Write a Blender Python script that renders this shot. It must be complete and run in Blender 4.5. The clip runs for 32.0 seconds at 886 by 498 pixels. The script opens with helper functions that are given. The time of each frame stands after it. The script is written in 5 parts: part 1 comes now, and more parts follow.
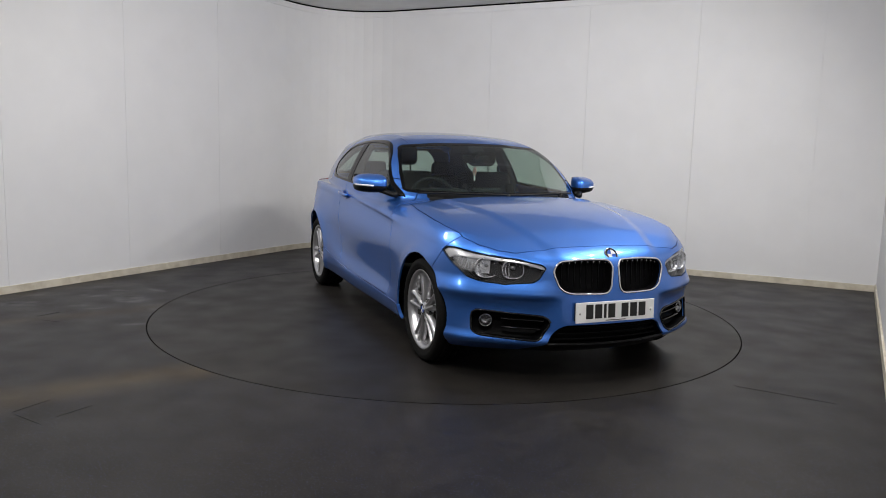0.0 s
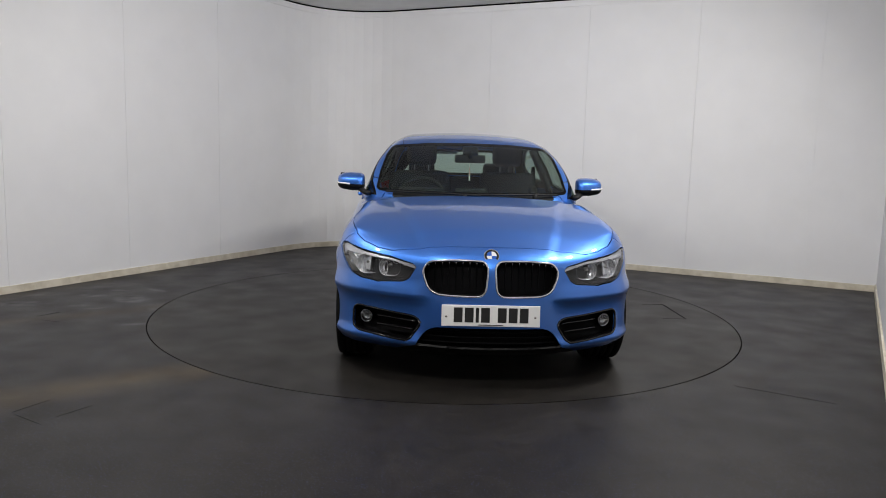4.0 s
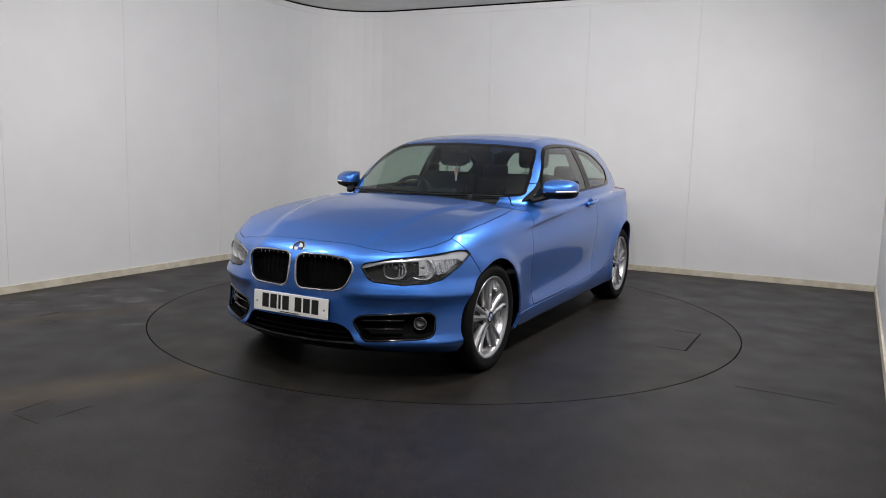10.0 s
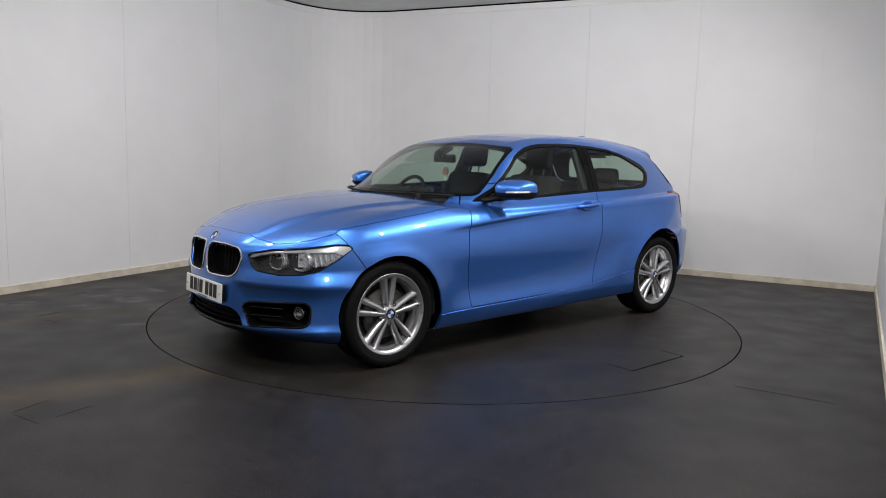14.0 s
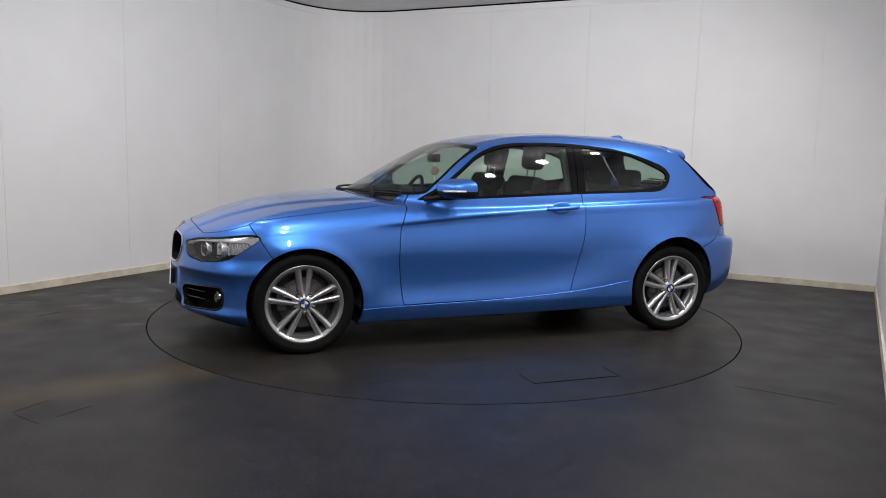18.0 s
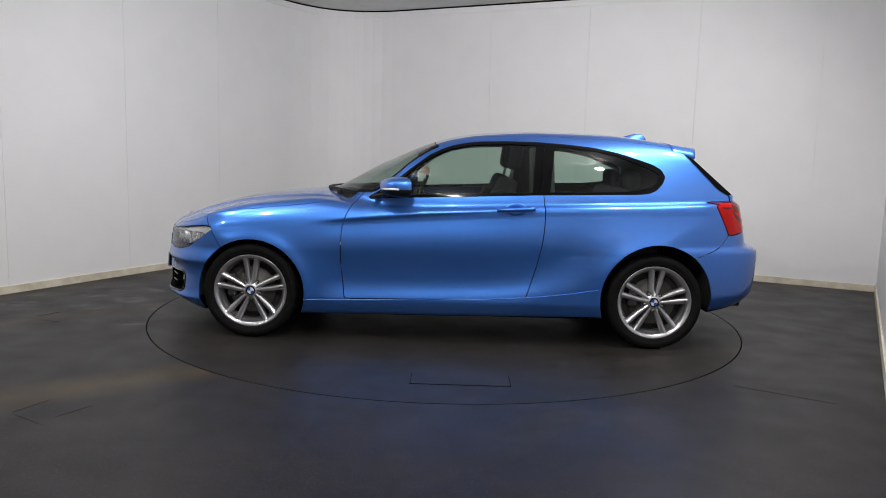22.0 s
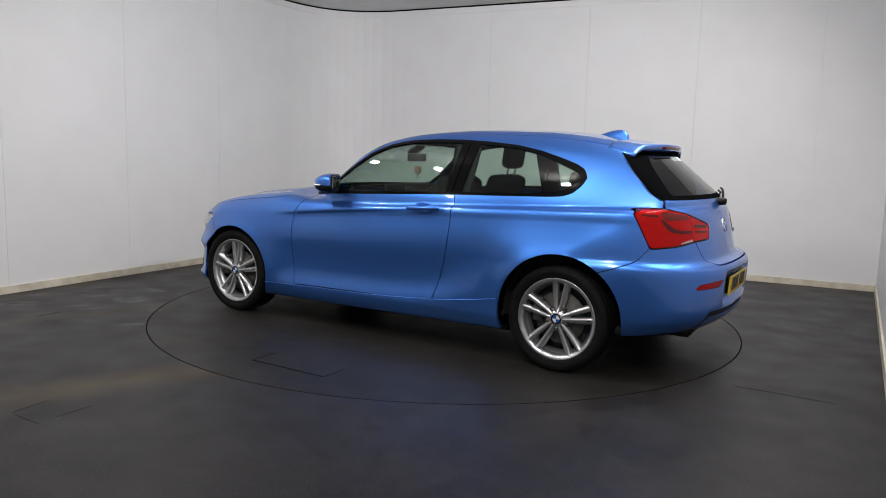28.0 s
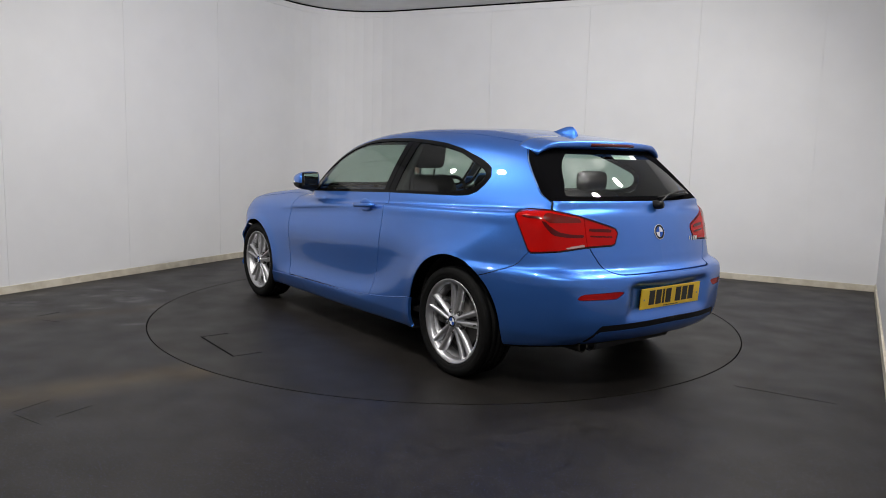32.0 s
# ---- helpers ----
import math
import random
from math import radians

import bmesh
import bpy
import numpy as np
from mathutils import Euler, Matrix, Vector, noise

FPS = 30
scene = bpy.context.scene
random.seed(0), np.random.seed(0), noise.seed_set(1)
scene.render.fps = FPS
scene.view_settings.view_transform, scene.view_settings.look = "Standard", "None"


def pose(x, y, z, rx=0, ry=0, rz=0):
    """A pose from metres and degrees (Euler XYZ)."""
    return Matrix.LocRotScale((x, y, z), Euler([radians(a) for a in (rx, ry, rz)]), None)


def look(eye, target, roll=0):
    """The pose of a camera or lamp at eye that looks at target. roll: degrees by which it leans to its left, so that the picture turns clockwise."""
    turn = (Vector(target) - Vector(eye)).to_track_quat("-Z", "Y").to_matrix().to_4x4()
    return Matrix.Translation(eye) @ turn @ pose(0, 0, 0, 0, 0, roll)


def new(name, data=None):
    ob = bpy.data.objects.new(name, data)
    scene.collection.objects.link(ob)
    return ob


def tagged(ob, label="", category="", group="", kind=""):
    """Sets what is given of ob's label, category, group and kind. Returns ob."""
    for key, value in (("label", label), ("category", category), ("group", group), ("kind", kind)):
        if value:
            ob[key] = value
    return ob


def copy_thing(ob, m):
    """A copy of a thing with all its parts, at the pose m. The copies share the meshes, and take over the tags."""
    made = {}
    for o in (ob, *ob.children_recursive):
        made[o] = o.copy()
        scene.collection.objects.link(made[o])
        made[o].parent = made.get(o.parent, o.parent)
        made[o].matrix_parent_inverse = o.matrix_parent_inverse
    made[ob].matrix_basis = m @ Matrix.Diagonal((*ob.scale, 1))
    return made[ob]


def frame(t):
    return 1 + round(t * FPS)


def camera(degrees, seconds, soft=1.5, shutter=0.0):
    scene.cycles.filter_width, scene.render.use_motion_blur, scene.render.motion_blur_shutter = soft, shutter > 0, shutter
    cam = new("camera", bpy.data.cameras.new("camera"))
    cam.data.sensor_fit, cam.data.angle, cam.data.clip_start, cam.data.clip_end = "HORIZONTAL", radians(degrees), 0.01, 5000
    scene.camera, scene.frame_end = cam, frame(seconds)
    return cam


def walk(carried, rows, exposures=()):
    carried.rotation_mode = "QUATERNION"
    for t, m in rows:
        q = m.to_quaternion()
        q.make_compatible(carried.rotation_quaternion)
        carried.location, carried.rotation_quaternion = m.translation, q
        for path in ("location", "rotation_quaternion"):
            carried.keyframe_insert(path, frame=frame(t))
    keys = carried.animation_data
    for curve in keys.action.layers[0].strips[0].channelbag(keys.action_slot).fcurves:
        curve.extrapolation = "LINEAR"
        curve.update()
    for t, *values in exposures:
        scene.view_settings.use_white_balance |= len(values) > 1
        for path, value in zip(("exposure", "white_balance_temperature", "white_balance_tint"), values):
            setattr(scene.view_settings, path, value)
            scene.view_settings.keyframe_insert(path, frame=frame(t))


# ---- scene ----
cam = camera(62.25, 32.0, soft=0.95)
CAM_POSE = Matrix.Translation((0, -5.829, 1.266)) @ Matrix.Rotation(radians(0.11), 4, "Z") @ Matrix.Rotation(radians(82.5), 4, "X") @ Matrix.Rotation(radians(1.56), 4, "Z")
walk(cam, [(0.0, CAM_POSE), (32.0, CAM_POSE)], exposures=[(0.0, 0.0), (32.0, 0.0)])

START_ANGLE, TURN_RATE = -67.04, -5.1605      # degrees, degrees a second
CAR_OFFSET = (-0.066, 0.171)                  # of the car on the turntable

# ---- light ----
world = bpy.data.worlds.new("world")
scene.world = world
world.use_nodes = True
world.node_tree.nodes["Background"].inputs["Color"].default_value = (0.8, 0.85, 0.9, 1)
world.node_tree.nodes["Background"].inputs["Strength"].default_value = 0.0

LAMPS = [(-2.5, -0.8, 17), (-1.9, -1.45, 19), (-0.6, -2.8, 24), (1.7, -2.0, 28), (1.95, -1.25, 28), (2.35, -0.6, 29), (-0.1, -4.5, 46), (-3.6, -2.9, 24)]


def area_lamp(x, y, watts, size=0.11):
    data = bpy.data.lights.new("ceiling_lamp", "AREA")
    data.shape, data.size, data.energy, data.color = "SQUARE", size, watts, (1.0, 0.97, 0.93)
    ob = new("ceiling_lamp", data)
    ob.matrix_world = look((x, y, 2.90), (0.0, 0.7, 0.0))
    return ob


for lx, ly, lw in LAMPS:
    area_lamp(lx, ly, lw)


# ---- materials ----
def material(name, colour=(0.5, 0.5, 0.5), rough=0.5, metal=0.0, coat=0.0, spec=0.5):
    m = bpy.data.materials.new(name)
    m.use_nodes = True
    b = m.node_tree.nodes["Principled BSDF"]
    b.inputs["Base Color"].default_value = (*colour, 1)
    b.inputs["Roughness"].default_value = rough
    b.inputs["Metallic"].default_value = metal
    b.inputs["Coat Weight"].default_value = coat
    b.inputs["Coat Roughness"].default_value = 0.03
    b.inputs["Specular IOR Level"].default_value = spec
    return m


def nodes_of(m):
    return m.node_tree.nodes, m.node_tree.links, m.node_tree.nodes["Principled BSDF"]


def grain(m, scale, low, high, bump=0.0, target="Base Color", detail=6.0, stretch=(1, 1, 1), edges=(0.35, 0.65), distance=0.002):
    """Vary a material's colour or roughness between two values with object-space noise, and add fine relief."""
    n, l, b = nodes_of(m)
    co, mp, no, ra = n.new("ShaderNodeTexCoord"), n.new("ShaderNodeMapping"), n.new("ShaderNodeTexNoise"), n.new("ShaderNodeValToRGB")
    mp.inputs["Scale"].default_value = stretch
    no.inputs["Scale"].default_value, no.inputs["Detail"].default_value = scale, detail
    ra.color_ramp.elements[0].position, ra.color_ramp.elements[1].position = edges
    ra.color_ramp.elements[0].color, ra.color_ramp.elements[1].color = [(*c, 1) if isinstance(c, tuple) else (c, c, c, 1) for c in (low, high)]
    l.new(co.outputs["Object"], mp.inputs["Vector"]), l.new(mp.outputs["Vector"], no.inputs["Vector"]), l.new(no.outputs["Fac"], ra.inputs["Fac"])
    l.new(ra.outputs["Color"], b.inputs[target])
    if bump:
        bu = n.new("ShaderNodeBump")
        bu.inputs["Strength"].default_value, bu.inputs["Distance"].default_value = bump, distance
        l.new(no.outputs["Fac"], bu.inputs["Height"]), l.new(bu.outputs["Normal"], b.inputs["Normal"])
    return m


def glass_material(name, tint, rough=0.0, least=0.06):
    """Thin glass: a tinted see-through sheet with a mirror gloss that grows towards grazing angles."""
    m = bpy.data.materials.new(name)
    m.use_nodes = True
    n, l = m.node_tree.nodes, m.node_tree.links
    n.clear()
    out, mix, tr, gl, lw = n.new("ShaderNodeOutputMaterial"), n.new("ShaderNodeMixShader"), n.new("ShaderNodeBsdfTransparent"), n.new("ShaderNodeBsdfGlossy"), n.new("ShaderNodeLayerWeight")
    power, scale = n.new("ShaderNodeMath"), n.new("ShaderNodeMath")
    power.operation, scale.operation = "POWER", "MULTIPLY_ADD"
    power.inputs[1].default_value, scale.inputs[1].default_value, scale.inputs[2].default_value = 4.0, 0.9, least
    lw.inputs["Blend"].default_value = 0.5
    tr.inputs["Color"].default_value = (*tint, 1)
    gl.inputs["Roughness"].default_value = rough
    l.new(lw.outputs["Facing"], power.inputs[0]), l.new(power.outputs["Value"], scale.inputs[0]), l.new(scale.outputs["Value"], mix.inputs["Fac"])
    l.new(tr.outputs["BSDF"], mix.inputs[1]), l.new(gl.outputs["BSDF"], mix.inputs[2])
    l.new(mix.outputs["Shader"], out.inputs["Surface"])
    return m


# pale smears on the floor: place, half length, half width, turn, strength
SMEARS = [(-3.33, -0.20, 0.26, 0.12, 15, 0.9), (-2.94, 0.20, 0.13, 0.08, 0, 1.0), (-2.56, 0.09, 0.16, 0.20, 60, 1.1), (-2.67, -0.27, 0.10, 0.04, 25, 1.0), (-2.85, -0.20, 0.09, 0.05, 10, 0.9),
          (-2.50, 0.49, 0.16, 0.05, -30, 1.0), (-2.83, 0.44, 0.14, 0.05, 10, 0.8), (-3.05, 0.56, 0.30, 0.08, 25, 0.6), (-3.32, 0.17, 0.20, 0.06, 20, 0.6), (-2.19, -0.76, 0.14, 0.04, 20, 0.7), (-2.25, -0.26, 0.06, 0.04, 0, 0.8)]


def floor_material(name, tracks):
    """Dark vinyl with pale and blue flecks, uneven gloss, and (off the turntable) brown wheel tracks and chalky smears."""
    m = material(name, (0.013, 0.0125, 0.0128), 0.4, 0.0, 0.0, 0.2)
    n, l, bs = nodes_of(m)
    co = n.new("ShaderNodeTexCoord")

    def noise_ramp(scale, p0, p1, c0, c1, detail=5.0):
        no, ra = n.new("ShaderNodeTexNoise"), n.new("ShaderNodeValToRGB")
        no.inputs["Scale"].default_value, no.inputs["Detail"].default_value = scale, detail
        ra.color_ramp.elements[0].position, ra.color_ramp.elements[1].position = p0, p1
        ra.color_ramp.elements[0].color, ra.color_ramp.elements[1].color = (*c0, 1), (*c1, 1)
        l.new(co.outputs["Object"], no.inputs["Vector"]), l.new(no.outputs["Fac"], ra.inputs["Fac"])
        return ra.outputs["Color"]

    def blend(fac, a, c, mode="MIX"):
        mi = n.new("ShaderNodeMix")
        mi.data_type, mi.blend_type = "RGBA", mode
        if isinstance(fac, float):
            mi.inputs["Factor"].default_value = fac
        else:
            l.new(fac, mi.inputs["Factor"])
        for sock, val in ((mi.inputs[6], a), (mi.inputs[7], c)):
            if isinstance(val, tuple):
                sock.default_value = (*val, 1)
            else:
                l.new(val, sock)
        return mi.outputs[2]

    def calc(op, a, c=None):
        ma = n.new("ShaderNodeMath")
        ma.operation = op
        for sock, val in zip(ma.inputs, (a, c)):
            if val is None:
                continue
            if isinstance(val, (int, float)):
                sock.default_value = val
            else:
                l.new(val, sock)
        return ma.outputs["Value"]

    base = noise_ramp(2.2, 0.3, 0.7, FLOOR_DARK, FLOOR_LIGHT, 8.0)
    streak = noise_ramp(14.0, 0.35, 0.75, (0.72, 0.72, 0.72), (1.24, 1.22, 1.20), 8.0)
    base = blend(1.0, base, streak, "MULTIPLY")
    base = blend(1.0, base, noise_ramp(75.0, 0.3, 0.7, (0.76, 0.76, 0.76), (1.26, 1.26, 1.27), 3.0), "MULTIPLY")
    if tracks:
        flecks = noise_ramp(150.0, 0.725, 0.765, (0, 0, 0), (1, 1, 1), 0.0)
        base = blend(flecks, base, (0.045, 0.055, 0.14))
        pale = noise_ramp(125.0, 0.745, 0.775, (0, 0, 0), (1, 1, 1), 0.0)
        base = blend(pale, base, (0.085, 0.085, 0.095))
    if tracks:
        mp, se = n.new("ShaderNodeMapping"), n.new("ShaderNodeSeparateXYZ")
        mp.inputs["Rotation"].default_value = (0, 0, -0.633)
        l.new(co.outputs["Object"], mp.inputs["Vector"]), l.new(mp.outputs["Vector"], se.inputs["Vector"])
        rag = noise_ramp(5.0, 0.3, 0.7, (0, 0, 0), (1, 1, 1))
        for across, width, strength in ((1.17, 0.16, 0.55), (-0.61, 0.24, 0.8)):
            d = calc("ABSOLUTE", calc("SUBTRACT", se.outputs["Y"], across))
            band = calc("MULTIPLY", calc("MAXIMUM", calc("SUBTRACT", 1.0, calc("DIVIDE", d, width)), 0.0), strength)
            near_left = calc("GREATER_THAN", calc("MULTIPLY", se.outputs["X"], -1.0), 1.2)
            base = blend(calc("MULTIPLY", calc("MULTIPLY", band, near_left), calc("ADD", calc("MULTIPLY", rag, 0.7), 0.5)), base, (0.064, 0.046, 0.025))
        ragged = noise_ramp(9.0, 0.36, 0.58, (0, 0, 0), (1, 1, 1), 4.0)
        for cx, cy, rx, ry, turn, strength in SMEARS:
            at = n.new("ShaderNodeMapping")
            at.vector_type = "TEXTURE"
            at.inputs["Location"].default_value, at.inputs["Rotation"].default_value, at.inputs["Scale"].default_value = (cx, cy, 0), (0, 0, radians(turn)), (rx, ry, 1)
            ve = n.new("ShaderNodeVectorMath")
            ve.operation = "LENGTH"
            l.new(co.outputs["Object"], at.inputs["Vector"]), l.new(at.outputs["Vector"], ve.inputs[0])
            spot = calc("MINIMUM", calc("MAXIMUM", calc("MULTIPLY", calc("SUBTRACT", 1.0, ve.outputs["Value"]), 2.2), 0.0), 1.0)
            base = blend(calc("MULTIPLY", calc("MULTIPLY", spot, ragged), strength), base, (0.085, 0.085, 0.092))
    l.new(base, bs.inputs["Base Color"])
    rough = noise_ramp(3.5, 0.3, 0.7, (0.37, 0.37, 0.37), (0.50, 0.50, 0.50), 8.0)
    l.new(rough, bs.inputs["Roughness"])
    fine, bu = n.new("ShaderNodeTexNoise"), n.new("ShaderNodeBump")
    fine.inputs["Scale"].default_value, fine.inputs["Detail"].default_value = 190.0, 3.0
    bu.inputs["Strength"].default_value, bu.inputs["Distance"].default_value = 0.45, 0.0012
    l.new(co.outputs["Object"], fine.inputs["Vector"]), l.new(fine.outputs["Fac"], bu.inputs["Height"]), l.new(bu.outputs["Normal"], bs.inputs["Normal"])
    return m


FLOOR_DARK, FLOOR_LIGHT = (0.0144, 0.0131, 0.0121), (0.0226, 0.0203, 0.0184)
PAINT = material("blue_metallic_paint", (0.051, 0.187, 0.62), 0.40, 0.90, 1.0)
WALL = grain(material("white_wall_panel", (0.74, 0.74, 0.75), 0.5), 3.0, (0.722, 0.722, 0.732), (0.745, 0.745, 0.755), 0.02)
CEILING = grain(material("white_ceiling_paint", (0.75, 0.75, 0.75), 0.7), 4.0, (0.68, 0.68, 0.67), (0.74, 0.74, 0.73), 0.05)
BASEBOARD = grain(material("cream_painted_wood", (0.62, 0.57, 0.46), 0.45), 9.0, (0.5, 0.45, 0.35), (0.68, 0.63, 0.52), 0.05)
FLOOR = floor_material("dark_speckled_vinyl", True)
DISC = floor_material("dark_turntable_vinyl", False)
GROOVE = material("black_rubber_gap", (0.002, 0.002, 0.002), 0.8, 0.0, 0.0, 0.05)
CUT = material("worn_cut_edge", (0.0105, 0.0098, 0.0092), 0.7, 0.0, 0.0, 0.15)
BLACK = material("black_plastic", (0.005, 0.005, 0.0053), 0.5, 0.0, 0.0, 0.18)
GLOSS_BLACK = material("gloss_black_trim", (0.003, 0.003, 0.0034), 0.07, 0.0, 0.0, 0.13)
BORDER_BLACK = material("black_glass_border", (0.0035, 0.0035, 0.004), 0.25, 0.0, 0.0, 0.0)
TRIM_GLOSS = material("piano_black_trim", (0.004, 0.004, 0.0045), 0.06, 0.0, 0.0, 0.45)
RUBBER = grain(material("tyre_rubber", (0.004, 0.004, 0.0042), 0.75, 0.0, 0.0, 0.14), 30.0, (0.003, 0.003, 0.003), (0.0055, 0.0055, 0.0055))
ALLOY = material("silver_alloy", (0.52, 0.52, 0.54), 0.30, 0.9)
CHROME = material("chrome", (0.85, 0.85, 0.87), 0.08, 1.0)
STEEL = material("brushed_steel", (0.32, 0.31, 0.3), 0.35, 1.0)
CLOTH = material("dark_seat_cloth", (0.011, 0.011, 0.012), 0.9, 0.0, 0.0, 0.2)
HEADLINER = material("grey_headliner", (0.05, 0.05, 0.049), 0.9)
GLASS = glass_material("tinted_window_glass", (0.63, 0.75, 0.68))
REAR_GLASS = glass_material("dark_rear_glass", (0.6, 0.70, 0.65))
LENS = glass_material("clear_lamp_lens", (0.95, 0.96, 0.97), 0.0, 0.035)
PLATE_WHITE = material("white_plate", (0.78, 0.78, 0.77), 0.35)
PLATE_YELLOW = material("yellow_plate", (0.72, 0.48, 0.02), 0.35)
RED_LENS = material("red_lamp_lens", (0.36, 0.0025, 0.0018), 0.08, 0.0, 0.0, 0.16)

# ---- helpers for meshes ----


def mesh_object(name, verts, faces, mat, parent=None, smooth=True, label=""):
    me = bpy.data.meshes.new(name)
    me.from_pydata([tuple(map(float, v)) for v in verts], [], [tuple(map(int, f)) for f in faces])
    me.materials.append(mat)
    if smooth:
        me.polygons.foreach_set("use_smooth", [True] * len(me.polygons))
    ob = new(name, me)
    ob.parent = parent
    return tagged(ob, label)


def part(name, bm, mat, parent, label="", smooth=False):
    me = bpy.data.meshes.new(name)
    bm.to_mesh(me)
    bm.free()
    me.materials.append(mat)
    if smooth:
        me.polygons.foreach_set("use_smooth", [True] * len(me.polygons))
    ob = new(name, me)
    ob.parent = parent
    return tagged(ob, label)


def curve(knots):
    """A smooth function through (x, y) knots, flat outside them."""
    k = np.array(sorted(knots), float)
    xs, ys = k[:, 0], k[:, 1]
    h, d = np.diff(xs), np.diff(ys) / np.diff(xs)
    m = np.zeros(len(xs))
    m[0], m[-1] = d[0], d[-1]
    for i in range(1, len(xs) - 1):
        m[i] = 0 if d[i - 1] * d[i] <= 0 else 3 * (h[i - 1] + h[i]) / ((2 * h[i] + h[i - 1]) / d[i - 1] + (h[i] + 2 * h[i - 1]) / d[i])

    def f(x):
        x = np.asarray(x, float)
        q = np.clip(x, xs[0], xs[-1])
        i = np.clip(np.searchsorted(xs, q) - 1, 0, len(xs) - 2)
        t = (q - xs[i]) / h[i]
        a, b = t * t * (3 - 2 * t), t * t * t - t * t
        return ys[i] * (1 - a) + ys[i + 1] * a + h[i] * (m[i] * (b - t * t + t) + m[i + 1] * b)
    return f


def spline(knots):
    """A natural cubic spline through (x, y) knots: its bend changes without a step."""
    k = np.array(sorted(knots), float)
    xs, ys = k[:, 0], k[:, 1]
    h, n = np.diff(xs), len(xs)
    m, r = np.eye(n), np.zeros(n)
    for i in range(1, n - 1):
        m[i, i - 1:i + 2] = h[i - 1], 2 * (h[i - 1] + h[i]), h[i]
        r[i] = 6 * ((ys[i + 1] - ys[i]) / h[i] - (ys[i] - ys[i - 1]) / h[i - 1])
    s = np.linalg.solve(m, r)

    def f(x):
        q = np.clip(np.asarray(x, float), xs[0], xs[-1])
        i = np.clip(np.searchsorted(xs, q) - 1, 0, n - 2)
        a, c = xs[i + 1] - q, q - xs[i]
        return (s[i] * a ** 3 + s[i + 1] * c ** 3) / (6 * h[i]) + (ys[i] / h[i] - s[i] * h[i] / 6) * a + (ys[i + 1] / h[i] - s[i + 1] * h[i] / 6) * c
    return f


def smax(a, b, k):
    h = np.maximum(k - np.abs(a - b), 0) / k
    return np.maximum(a, b) + h * h * k * 0.25


def smin(a, b, k):
    return -smax(-a, -b, k)


def rounded(poly, r, n=5):
    """The polygon with its corners rounded; r: one radius or one for each corner."""
    out, count = [], len(poly)
    rs = r if isinstance(r, (list, tuple)) else [r] * count
    for i in range(count):
        p, a, b = np.array(poly[i], float), np.array(poly[i - 1], float), np.array(poly[(i + 1) % count], float)
        la, lb = np.linalg.norm(a - p), np.linalg.norm(b - p)
        c = min(rs[i], 0.48 * la, 0.48 * lb)
        p0, p1 = p + (a - p) / la * c, p + (b - p) / lb * c
        for s in np.linspace(0, 1, n):
            out.append(tuple((1 - s) ** 2 * p0 + 2 * s * (1 - s) * p + s * s * p1))
    return out


def inside(u, v, poly):
    """Signed distance to a closed polygon, positive inside it."""
    p = np.array(poly, float)
    q = np.roll(p, -1, axis=0)
    best, odd = np.full(len(u), 1e9), np.zeros(len(u), bool)
    for (x0, y0), (x1, y1) in zip(p, q):
        ex, ey = x1 - x0, y1 - y0
        l2 = ex * ex + ey * ey
        if l2 < 1e-14:
            continue
        t = np.clip(((u - x0) * ex + (v - y0) * ey) / l2, 0, 1)
        best = np.minimum(best, (u - x0 - t * ex) ** 2 + (v - y0 - t * ey) ** 2)
        if y1 != y0:
            odd ^= ((y0 > v) != (y1 > v)) & (u < ex * (v - y0) / (y1 - y0) + x0)
    return np.where(odd, 1, -1) * np.sqrt(best)


def bevel_box(size, at=(0, 0, 0), r=0.01, segs=2, turn=None):
    bm = bmesh.new()
    bmesh.ops.create_cube(bm, size=1)
    bmesh.ops.scale(bm, vec=size, verts=bm.verts)
    if r:
        bmesh.ops.bevel(bm, geom=bm.edges[:], offset=r, segments=segs, affect="EDGES", profile=0.5)
    m = Matrix.Translation(at) @ (turn or Matrix())
    bmesh.ops.transform(bm, matrix=m, verts=bm.verts)
    return bm


